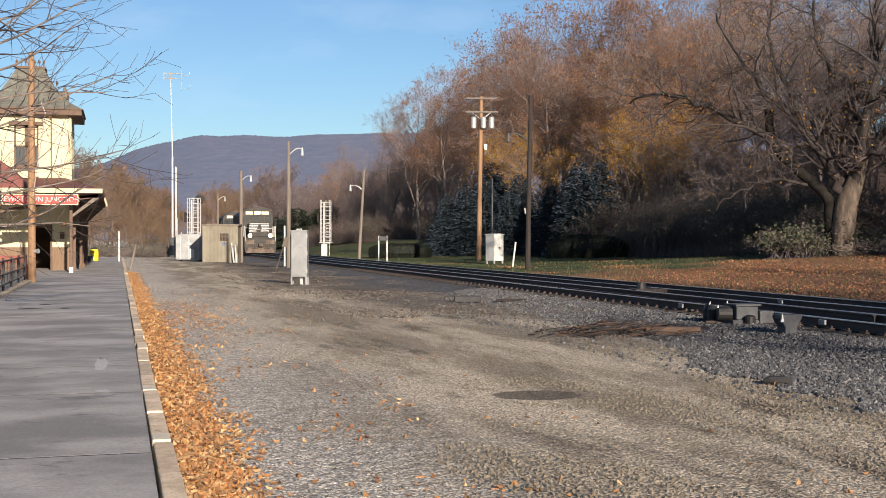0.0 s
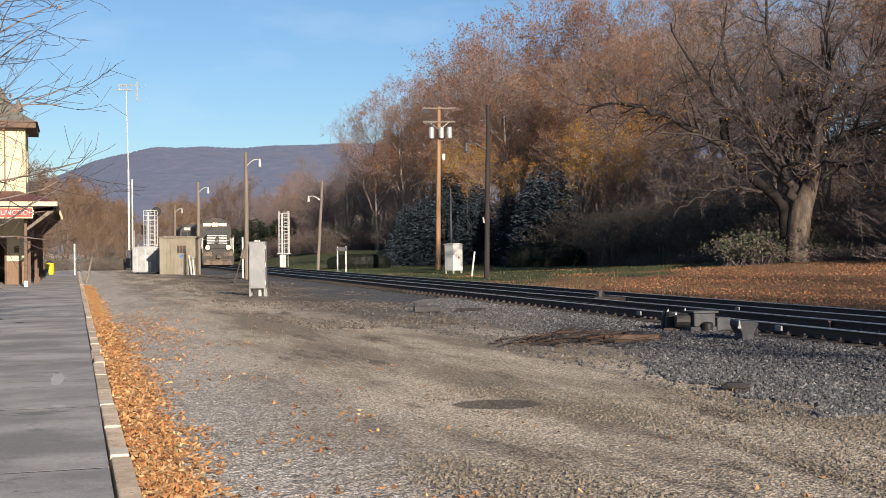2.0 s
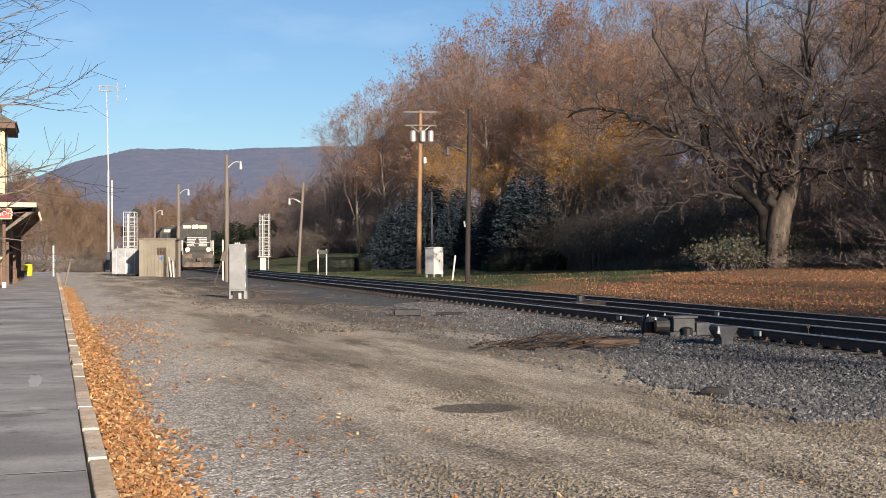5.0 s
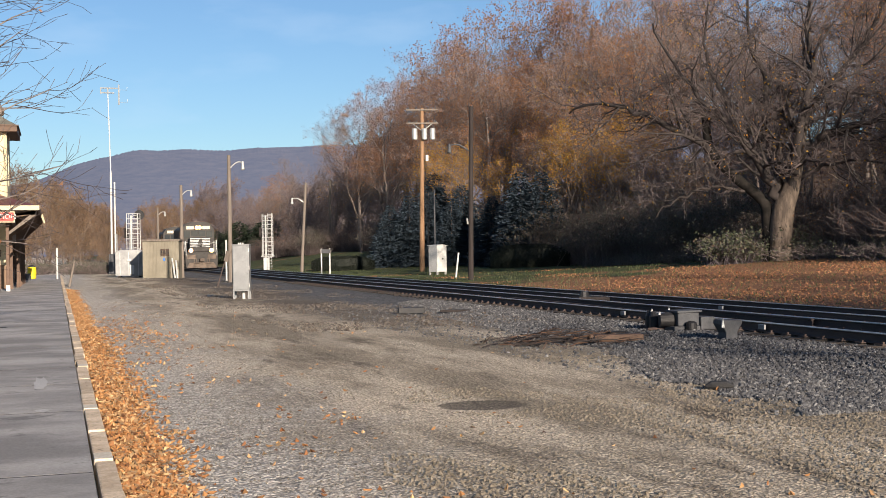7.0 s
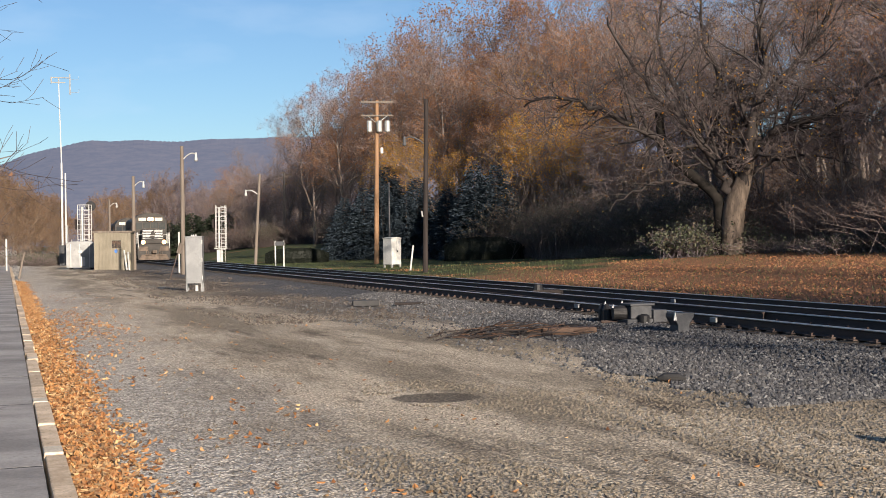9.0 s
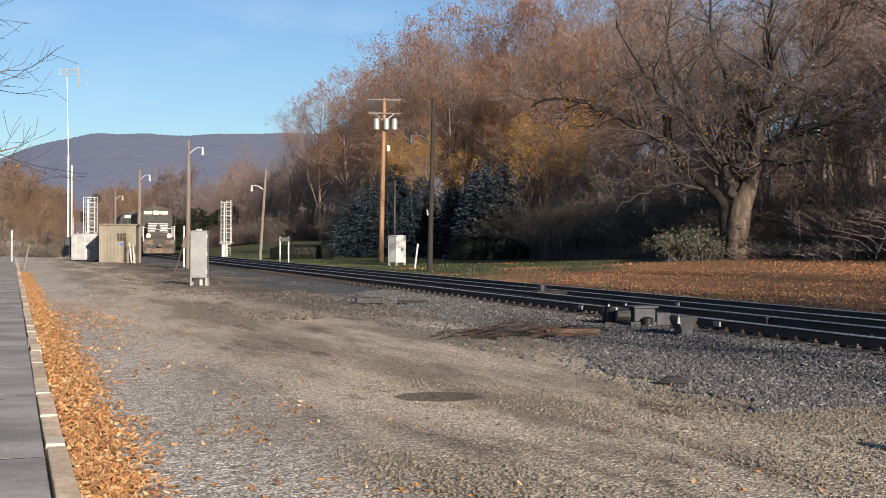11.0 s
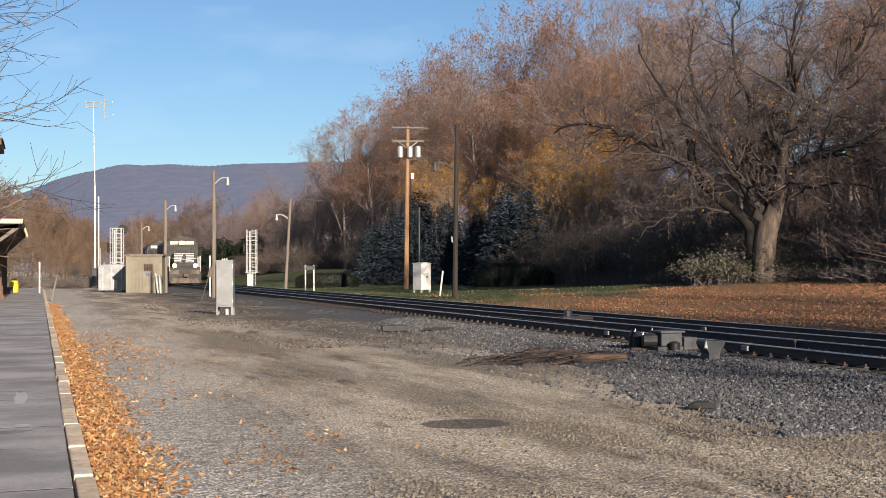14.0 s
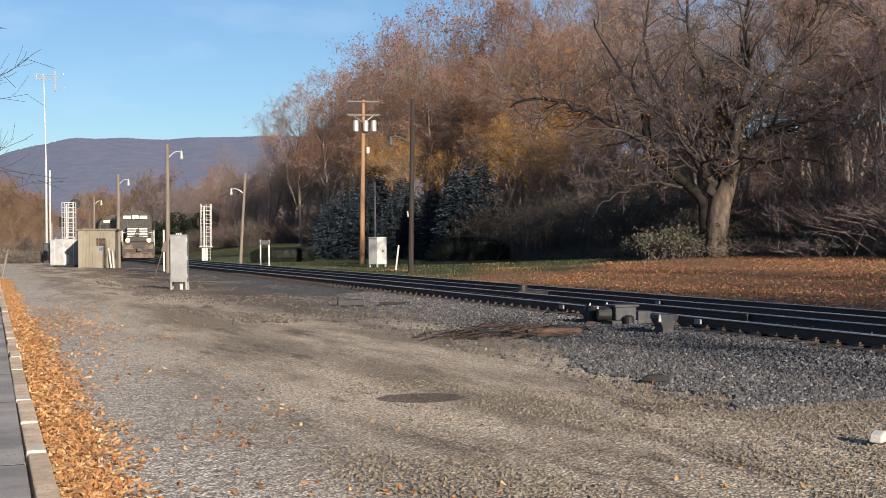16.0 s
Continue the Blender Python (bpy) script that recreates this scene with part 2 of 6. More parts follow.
def ground_material():
    m, n, l, b = nodes_of("yard_and_lawn")
    v = coords(n, l)
    vs = coords(n, l, (1, 0.22, 1))
    xyz = n.new("ShaderNodeSeparateXYZ")
    l.new(v, xyz.inputs[0])
    wob = noise_node(n, l, v, 0.5, 5)
    x = math2(n, l, 'ADD', xyz.outputs[0], math2(n, l, 'MULTIPLY', math2(n, l, 'SUBTRACT', wob, 0.5), 3.2))
    # yard: tan dirt and crushed stone with worn tracks along the line
    fine = noise_node(n, l, v, 26, 4, 0.75)
    mid = noise_node(n, l, v, 7.0, 5, 0.65)
    yard = mixc(n, l, ramp(n, l, noise_node(n, l, vs, 0.55, 6, 0.65), 0.40, 0.60), (0.275, 0.23, 0.173), (0.57, 0.485, 0.375))
    yard = mixc(n, l, ramp(n, l, noise_node(n, l, vs, 1.3, 6, 0.65), 0.54, 0.68), yard, (0.16, 0.13, 0.10))
    stone = mixc(n, l, ramp(n, l, mid, 0.40, 0.60), (0.42, 0.385, 0.34), (0.70, 0.65, 0.58))
    near = math2(n, l, 'MULTIPLY', ramp(n, l, x, 3.6, 1.2), 0.75)
    yard = mixc(n, l, near, yard, stone)
    soil = math2(n, l, 'MULTIPLY', math2(n, l, 'MULTIPLY', ramp(n, l, x, 5.0, 7.6), ramp(n, l, xyz.outputs[1], 21.0, 34.0)), 0.85)
    yard = mixc(n, l, soil, yard, (0.11, 0.092, 0.078))
    bal = mixc(n, l, ramp(n, l, mid, 0.38, 0.62), (0.07, 0.068, 0.07), (0.17, 0.168, 0.17))
    col = mixc(n, l, ramp(n, l, x, 8.3, 9.9), yard, bal)
    dark = math2(n, l, 'MULTIPLY', ramp(n, l, xyz.outputs[0], 10.8, 12.2), 0.65)
    col = mixc(n, l, dark, col, (0.06, 0.05, 0.045))
    # lawn: autumn grass, bare brown and leaf litter
    gr = mixc(n, l, ramp(n, l, noise_node(n, l, v, 1.2, 6), 0.38, 0.62), (0.045, 0.06, 0.024), (0.085, 0.095, 0.042))
    lit = mixc(n, l, ramp(n, l, mid, 0.35, 0.65), (0.18, 0.09, 0.055), (0.31, 0.16, 0.085))
    edge = ramp(n, l, xyz.outputs[1], 66.0, 44.0)
    patch = ramp(n, l, math2(n, l, 'ADD', noise_node(n, l, v, 0.16, 4), math2(n, l, 'MULTIPLY', edge, 0.36)), 0.56, 0.74)
    lawn = mixc(n, l, patch, gr, lit)
    col = mixc(n, l, ramp(n, l, x, 18.6, 19.8), col, lawn)
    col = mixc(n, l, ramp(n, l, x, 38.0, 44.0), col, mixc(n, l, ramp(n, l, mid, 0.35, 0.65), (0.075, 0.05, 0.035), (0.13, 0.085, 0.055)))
    # a damp patch
    dx = math2(n, l, 'DIVIDE', math2(n, l, 'SUBTRACT', xyz.outputs[0], 4.5), 0.5)
    dy = math2(n, l, 'DIVIDE', math2(n, l, 'SUBTRACT', xyz.outputs[1], 12.75), 0.42)
    dd = math2(n, l, 'ADD', math2(n, l, 'MULTIPLY', dx, dx), math2(n, l, 'MULTIPLY', dy, dy))
    dd = math2(n, l, 'ADD', dd, math2(n, l, 'MULTIPLY', math2(n, l, 'SUBTRACT', mid, 0.5), 0.8))
    col = mixc(n, l, math2(n, l, 'MULTIPLY', ramp(n, l, dd, 1.1, 0.85), 0.8), col, (0.09, 0.075, 0.06))
    grain = n.new("ShaderNodeMixRGB")
    grain.blend_type = 'MULTIPLY'
    grain.inputs[0].default_value = 0.95
    g = n.new("ShaderNodeMapRange")
    g.inputs[1].default_value, g.inputs[2].default_value, g.inputs[3].default_value, g.inputs[4].default_value = 0.3, 0.72, 0.45, 1.4
    l.new(fine, g.inputs[0])
    l.new(col, grain.inputs[1])
    l.new(g.outputs[0], grain.inputs[2])
    vo = n.new("ShaderNodeTexVoronoi")
    vo.inputs["Scale"].default_value = 34.0
    l.new(v, vo.inputs["Vector"])
    vo2 = n.new("ShaderNodeTexVoronoi")
    vo2.inputs["Scale"].default_value = 13.0
    l.new(v, vo2.inputs["Vector"])
    cell = n.new("ShaderNodeSeparateXYZ")
    l.new(vo.outputs["Color"], cell.inputs[0])
    gap = math2(n, l, 'MULTIPLY', ramp(n, l, vo.outputs["Distance"], 0.66, 0.32), math2(n, l, 'ADD', 0.55, math2(n, l, 'MULTIPLY', cell.outputs[0], 0.7)))
    gap = math2(n, l, 'ADD', math2(n, l, 'MULTIPLY', gap, 0.74), 0.60)
    peb = n.new("ShaderNodeMixRGB")
    peb.blend_type = 'MULTIPLY'
    l.new(ramp(n, l, x, 20.5, 18.5), peb.inputs[0])
    l.new(grain.outputs[0], peb.inputs[1])
    l.new(gap, peb.inputs[2])
    l.new(peb.outputs[0], b.inputs["Base Color"])
    b.inputs["Roughness"].default_value = 0.95
    b.inputs["Specular IOR Level"].default_value = 0.15
    h = math2(n, l, 'ADD', math2(n, l, 'MULTIPLY', gap, 0.9), math2(n, l, 'MULTIPLY', mid, 1.6))
    h = math2(n, l, 'SUBTRACT', h, math2(n, l, 'MULTIPLY', vo2.outputs["Distance"], 0.7))
    bump(n, l, b, h, 0.65, 0.03)
    return m


M_ground = ground_material()


# ---- building helpers ----
class Geo:
    """Vertices and faces that grow into one mesh."""

    def __init__(self):
        self.v, self.f, self.m = [], [], []

    def add(self, verts, faces, mi=0):
        k = len(self.v)
        self.v.extend(verts)
        self.f.extend([tuple(i + k for i in f) for f in faces])
        self.m.extend([mi] * len(faces))

    def box(self, x0, y0, z0, x1, y1, z1, mi=0):
        self.add([(x0, y0, z0), (x1, y0, z0), (x1, y1, z0), (x0, y1, z0), (x0, y0, z1), (x1, y0, z1), (x1, y1, z1), (x0, y1, z1)],
                 [(3, 2, 1, 0), (4, 5, 6, 7), (0, 1, 5, 4), (1, 2, 6, 5), (2, 3, 7, 6), (3, 0, 4, 7)], mi)

    def tube(self, pts, radii, n=8, mi=0, cap=True):
        pts = [Vector(p) for p in pts]
        rings, vs, fs = len(pts), [], []
        for i, p in enumerate(pts):
            d = (pts[min(i + 1, rings - 1)] - pts[max(i - 1, 0)]).normalized()
            a = d.cross(Vector((0.31, 0.17, 0.93)) if abs(d.z) < 0.9 else Vector((1, 0, 0))).normalized()
            c = d.cross(a)
            r = radii[i]
            for k in range(n):
                t = 2 * math.pi * k / n
                vs.append(tuple(p + a * (r * math.cos(t)) + c * (r * math.sin(t))))
        for i in range(rings - 1):
            for k in range(n):
                fs.append((i * n + k, i * n + (k + 1) % n, (i + 1) * n + (k + 1) % n, (i + 1) * n + k))
        if cap:
            fs.append(tuple(range(n - 1, -1, -1)))
            fs.append(tuple((rings - 1) * n + k for k in range(n)))
        self.add(vs, fs, mi)

    def prism(self, outline, axis, lo, hi, mi=0):
        """An outline of pairs drawn out along an axis: 'x' takes (y, z), 'y' takes (x, z), 'z' takes (x, y)."""
        def at(p, t):
            return {'x': (t, p[0], p[1]), 'y': (p[0], t, p[1]), 'z': (p[0], p[1], t)}[axis]
        k = len(outline)
        vs = [at(p, lo) for p in outline] + [at(p, hi) for p in outline]
        fs = [tuple(range(k)), tuple(range(2 * k - 1, k - 1, -1))] + [(i, (i + 1) % k, k + (i + 1) % k, k + i) for i in range(k)]
        self.add(vs, fs, mi)

    def mesh(self, name, mats, smooth=False):
        me = bpy.data.meshes.new(name)
        me.from_pydata(self.v, [], self.f)
        for m in mats if isinstance(mats, (list, tuple)) else [mats]:
            me.materials.append(m)
        me.polygons.foreach_set("material_index", self.m)
        if smooth:
            me.polygons.foreach_set("use_smooth", [True] * len(self.f))
        me.update()
        return me


def tidy(me):
    bm = bmesh.new()
    bm.from_mesh(me)
    bmesh.ops.recalc_face_normals(bm, faces=bm.faces)
    bm.to_mesh(me)
    bm.free()


def part(name, geo, mats, parent, label="", at=None, bevel=0.0, smooth=False):
    me = geo.mesh(name, mats, smooth)
    if len(geo.f) < 3000:
        tidy(me)
    ob = new(name, me)
    if parent:
        ob.parent = parent
    if at:
        ob.location = at
    if bevel:
        b = ob.modifiers.new("edges", 'BEVEL')
        b.width, b.segments, b.limit_method = bevel, 2, 'ANGLE'
    if label:
        ob["label"] = label
    return ob


def thing(name, x, y, z, label, category, group="", kind="", turn=0.0):
    ob = new(name)
    ob.empty_display_size = 0.2
    ob.matrix_world = pose(x, y, z, 0, 0, turn)
    return tagged(ob, label, category, group, kind)


def share(name, me, parent, loc=(0, 0, 0), turn=0.0, scale=(1, 1, 1), label=""):
    ob = new(name, me)
    ob.parent = parent
    ob.location, ob.scale = loc, scale
    ob.rotation_euler = (0, 0, turn)
    if label:
        ob["label"] = label
    return ob


def step(t, a, b):
    t = min(1.0, max(0.0, (t - a) / (b - a)))
    return t * t * (3 - 2 * t)


def ground_z(x, y):
    """Height of the ground: level yard, ballast shoulders under the two lines, lawn and wooded bank."""
    z = 0.05 * noise.noise((x * 0.25, y * 0.12, 0.0)) * step(x, 1.0, 3.0) * (1 - step(x, 10, 11))
    z += 0.11 * noise.noise((x * 0.55, y * 0.16, 6.0)) * step(x, 4.0, 6.0) * (1 - step(x, 9.0, 10.5)) * step(y, 30, 40) * (1 - step(y, 96, 110))
    z += 0.115 * step(x, 9.6, 11.3) * (1 - step(x, 14.5, 15.6))
    z += -0.02 * step(x, 14.5, 15.6) * (1 - step(x, 18.6, 19.4))
    if x > 19:
        g = 1.0 - 0.62 * step(y, 50, 82) 
        z += 0.060 * g * min(x - 19, 30) + 0.13 * step(y, 100, 128) * min(x - 19, 11) + 0.05 * noise.noise((x * 0.1, y * 0.1, 3.0))
        z += 0.24 * max(0.0, min(x - 42, 60)) * (1 - step(y, 200, 420)) * step(y, -60, 10)
    return z


def build_ground():
    xs = [-900, -400, -150, -60, -30] + [-14 + 0.5 * i for i in range(132)] + [54, 58, 64, 72, 84, 100, 140, 250, 600, 1800]
    ys = [-200, -80, -30] + [-10 + 0.8 * i for i in range(190)] + [146, 152, 160, 172, 190, 215, 250, 300, 380, 500, 800, 1500, 3400]
    g = Geo()
    nx = len(xs)
    verts = [(x, y, ground_z(x, y)) for y in ys for x in xs]
    faces = [(j * nx + i, j * nx + i + 1, (j + 1) * nx + i + 1, (j + 1) * nx + i) for j in range(len(ys) - 1) for i in range(nx - 1)]
    g.add(verts, faces)
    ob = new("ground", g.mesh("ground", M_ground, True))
    tagged(ob, "tan gravel yard with dark ballast and leaf-strewn autumn lawn", "ground", kind="structure")


build_ground()


def build_platform():
    p = thing("platform", 0, 0, 0, "grey asphalt station platform with cracked joints", "platform", kind="structure")
    joints = [-6.0, 1.5, 5.4, 9.35, 13.1, 15.9, 18.2, 22.5, 26.5, 31.5, 38, 46, 55, 65, 78, 92, 110]
    for a, b in zip(joints, joints[1:]):
        g = Geo()
        nx, ny = 8, 3
        vs = []
        dz = 0.0
        for j in range(ny + 1):
            for i in range(nx + 1):
                x = -9.0 + (9.0 + 0.235) * i / nx
                y = a + 0.022 + (b - a - 0.044) * j / ny + 0.05 * noise.noise((x * 0.9, a if j == 0 else b, 5.0)) * (j in (0, ny))
                vs.append((x, y, 0.12 + dz))
        fs = [(j * (nx + 1) + i, j * (nx + 1) + i + 1, (j + 1) * (nx + 1) + i + 1, (j + 1) * (nx + 1) + i) for j in range(ny) for i in range(nx)]
        low = [(v[0], v[1], -0.05) for v in vs]
        k = len(vs)
        ring = list(range(nx + 1)) + [(nx + 1) * (j + 1) - 1 for j in range(1, ny + 1)] + [ny * (nx + 1) + i for i in range(nx - 1, -1, -1)] + [(nx + 1) * j for j in range(ny - 1, 0, -1)]
        sides = [(ring[i], k + ring[i], k + ring[(i + 1) % len(ring)], ring[(i + 1) % len(ring)]) for i in range(len(ring))]
        g.add(vs + low, fs + sides)
        part("slab", g, M_asphalt, p)
    bed = Geo()
    bed.box(-9, -6, -0.2, 0.23, 110, 0.1188)
    part("bedding", bed, M_patch, p)
    # dark sealed spots and a dried spill
    for (x, y, rx, ry, m) in ((-1.55, 15.7, 0.10, 0.42, M_patch), (-2.05, 29.5, 0.30, 0.35, M_patch), (-1.75, 31.2, 0.16, 0.3, M_patch), (-1.2, 29.3, 0.14, 0.3, M_patch),
                              (-0.22, 16.0, 0.10, 0.8, M_dust), (-0.16, 13.2, 0.08, 0.2, M_dust)):
        g = Geo()
        n = 18
        g.add([(x + rx * (0.6 + 0.7 * noise.noise((3 * math.cos(6.283 * i / n), x * 9, 3 * math.sin(6.283 * i / n)))) * math.cos(6.283 * i / n) * 1.3,
                y + ry * (0.6 + 0.7 * noise.noise((3 * math.sin(6.283 * i / n), y * 9, 2.0))) * math.sin(6.283 * i / n) * 1.3, 0.1255) for i in range(n)], [tuple(range(n))])
        part("stain", g, m, p)
    # kerb stones
    k = thing("kerb", 0, 0, 0, "worn concrete kerb stones along the platform edge", "kerb", kind="structure")
    y = -6.0
    marks = (9.5, 13.2, 18.1, 26.0, 33.0)
    while y < 105:
        ln = random.uniform(0.85, 1.9)
        g = Geo()
        wx = random.uniform(-0.012, 0.012)
        g.box(0.25 + wx, y + 0.006, -0.1, 0.40 + wx, y + ln - 0.008, 0.135 + random.uniform(-0.012, 0.008))
        white = any(abs(y + 0.3 - c) < 0.75 for c in marks) and y < 40
        o = part("kerb_stone", g, M_kerb, k, bevel=0.014)
        if white:
            g = Geo()
            c = min(marks, key=lambda c: abs(y + 0.3 - c))
            g.box(0.252 + wx, y + 0.03, 0.1, 0.397 + wx, y + 0.34, 0.1435)
            part("paint_mark", g, M_kerbwhite, k, "worn white paint mark", bevel=0.01)
        y += ln


build_platform()

TRACK = ((12.15, 13.65, 0.33), (16.4, 17.9, 0.2))


def rail_outline(x, top):
    h = 0.17
    pts = [(-0.07, 0), (0.07, 0), (0.07, 0.012), (0.012, 0.03), (0.012, h - 0.045), (0.036, h - 0.032), (0.036, h - 0.004), (-0.036, h - 0.004), (-0.036, h - 0.032), (-0.012, h - 0.045), (-0.012, 0.03), (-0.07, 0.012)]
    return [(x + a, top - h + b) for a, b in pts]


def build_tracks():
    for i, (xa, xb, top) in enumerate(TRACK):
        t = thing("railway_track", 0, 0, 0, "rusty steel rails on dark timber ties in ballast", "railway track", "railway lines", kind="structure")
        for x in (xa, xb):
            g = Geo()
            g.prism(rail_outline(x, top), 'y', 2, 420)
            r = part("rail", g, M_rail, t)
            g = Geo()
            g.box(x - 0.038, 2, top - 0.016, x + 0.038, 420, top)
            part("running_surface", g, M_railtop, r, "polished steel running surface")
        mid = (xa + xb) / 2
        zt = top - 0.175
        g = Geo()
        g.box(-1.3, -0.115, -0.16, 1.3, 0.115, 0)
        me = g.mesh("tie", M_tie)
        for k in range(145 if i == 0 else 120):
            y = 8 + 0.51 * k
            o = share("tie", me, t, (mid + random.uniform(-0.06, 0.06), y + random.uniform(-0.03, 0.03), zt + random.uniform(-0.012, 0.004)), random.uniform(-0.015, 0.015))
        g = Geo()
        for k in range(600):
            y = 8 + 0.51 * (145 if i == 0 else 120) + 0.51 * k
            g.box(mid - 1.3, y - 0.115, zt - 0.16, mid + 1.3, y + 0.115, zt - 0.002)
        tagged(part("far_ties", g, M_tie, t), kind="stuff")
        # plates and spikes at each rail
        g = Geo()
        for k in range(110):
            y = 8 + 0.51 * k
            for x in (xa, xb):
                g.box(x - 0.17, y - 0.09, zt, x + 0.17, y + 0.09, zt + 0.018)
                for s in (-0.095, 0.095):
                    g.box(x + s - 0.02, y - 0.03, zt + 0.018, x + s + 0.02, y + 0.03, zt + 0.05)
        tagged(part("tie_plates", g, M_rail, t), kind="stuff")
    # turnout: a pair of point rails between the running rails, and joint bars
    t = thing("switch_points", 0, 0, 0, "dark steel point rails of a turnout", "railway switch")
    for xs in ((12.26, 12.62), (13.54, 13.62)):
        g = Geo()
        top = 0.325
        a, b = xs
        o1, o2 = rail_outline(a, top), rail_outline(b, top)
        vs = [(p[0], 19.6, p[1]) for p in o1] + [(p[0], 33.0, p[1]) for p in o2]
        k = len(o1)
        g.add(vs, [tuple(range(k)), tuple(range(2 * k - 1, k - 1, -1))] + [(i, (i + 1) % k, k + (i + 1) % k, k + i) for i in range(k)])
        part("point_rail", g, M_rail, t)
    for y in (21.0, 22.4, 24.0):
        g = Geo()
        g.box(12.0, y - 0.03, 0.165, 13.8, y + 0.03, 0.2)
        part("throw_bar", g, M_rail, t)
    for (x, y, z) in ((12.06, 24.6, 0.25), (16.31, 27.6, 0.12), (12.06, 19.0, 0.25)):
        j = thing("joint_tag", x, y, z, "small pale grey marker plate on the rail web", "marker plate", "rail marker plates")
        g = Geo()
        g.box(-0.02, -0.1, -0.045, 0.02, 0.1, 0.045)
        part("plate", g, M_steel, j, bevel=0.006)


build_tracks()


# ---- trees ----
class Grower:
    def __init__(self, seed, sides=(9, 6, 5, 3, 3), segs=(6, 6, 5, 3, 2)):
        self.r = random.Random(seed)
        self.wood, self.twigs, self.tips = Geo(), Geo(), []
        self.sides, self.segs = sides, segs

    def branch(self, p, d, length, r0, level, last, kids, wander=0.22, up=0.10, spread=(35, 65), taper=0.35, start=0.3, thin=0.014, shrink=(0.45, 0.7)):
        rnd = self.r
        n = self.segs[level]
        pts, rad = [Vector(p)], [r0]
        d = Vector(d).normalized()
        for i in range(n):
            d = (d + Vector((rnd.gauss(0, wander), rnd.gauss(0, wander), rnd.gauss(0, wander) + up))).normalized()
            pts.append(pts[-1] + d * (length / n))
            rad.append(max(thin, r0 * (1 - (1 - taper) * (i + 1) / n)))
        geo = self.wood if level < 3 else self.twigs
        geo.tube(pts, rad, self.sides[level], cap=level < 2)
        if level >= last:
            self.tips.extend(pts[1:])
            return
        for k in range(kids[level]):
            t = start + (1 - start) * (k + rnd.random()) / kids[level]
            t = min(t, 0.999)
            i = int(t * n)
            q = pts[i].lerp(pts[i + 1], t * n - i)
            dd = (pts[i + 1] - pts[i]).normalized()
            side = dd.cross(Vector((rnd.gauss(0, 1), rnd.gauss(0, 1), rnd.gauss(0, 1)))).normalized()
            a = radians(rnd.uniform(*spread))
            nd = dd * math.cos(a) + side * math.sin(a)
            rr = rad[i] * rnd.uniform(0.45, 0.7)
            self.branch(q, nd, length * rnd.uniform(*shrink) * (1.15 - 0.45 * t), max(thin, rr), level + 1, last, kids, wander, up, spread, taper, 0.15, thin, shrink)

    def leaves(self, count, size, scatter=0.25):
        g = Geo()
        add_leaves(g, [self.r.choice(self.tips) + Vector((self.r.gauss(0, scatter), self.r.gauss(0, scatter), self.r.gauss(0, scatter))) for _ in range(count)], size, self.r)
        return g


def add_leaves(g, places, size, rnd, flat=0.0):
    for p in places:
        s = size * rnd.uniform(0.6, 1.3)
        a = Vector((rnd.gauss(0, 1), rnd.gauss(0, 1), rnd.gauss(0, 1) * (1 - flat))).normalized()
        b = a.cross(Vector((rnd.gauss(0, 1) * (1 - flat), rnd.gauss(0, 1) * (1 - flat), rnd.gauss(0, 1) + flat * 6))).normalized()
        c = a.cross(b) * (s * 0.16)
        a, b = a * (s * 0.5), b * (s * 0.34)
        g.add([tuple(p - a), tuple(p - a * 0.35 + b + c), tuple(p + a * 0.4 + b * 0.8 + c), tuple(p + a - c), tuple(p + a * 0.3 - b * 0.9 + c), tuple(p - a * 0.4 - b + c)], [(0, 1, 2, 3), (0, 3, 4, 5)])


def bare_tree(name, seed, height, r0, label, leafm=None, leaves=0, leaf=0.14, kids=(9, 6, 6, 5), lean=(0, 0), twig=M_twig, wood=M_bark, fork=0.3, last=4, thin=0.009, crown=None):
    gr = Grower(seed)
    gr.branch((0, 0, -0.3), (lean[0], lean[1], 1), height * 0.8, r0, 0, last, kids, wander=0.10, up=0.10, spread=(28, 62), taper=0.22, start=fork, thin=thin)
    t = thing(name, 0, 0, 0, label, "tree", "trees of the wooded bank")
    part("trunk", gr.wood, wood, t, smooth=True)
    c = part("crown", gr.twigs, twig, t, crown or "fine bare twigs")
    if leafm:
        part("foliage", gr.leaves(leaves, leaf), leafm, c, "sparse clinging autumn leaves")
    return t


def plant_all(proto, spots):
    for i, (x, y, s, turn) in enumerate(spots):
        m = pose(x, y, ground_z(x, y) - 0.05, 0, 0, turn)
        ob = proto if i == 0 else copy_thing(proto, m)
        ob.matrix_basis = m
        ob.scale = (s, s, s)


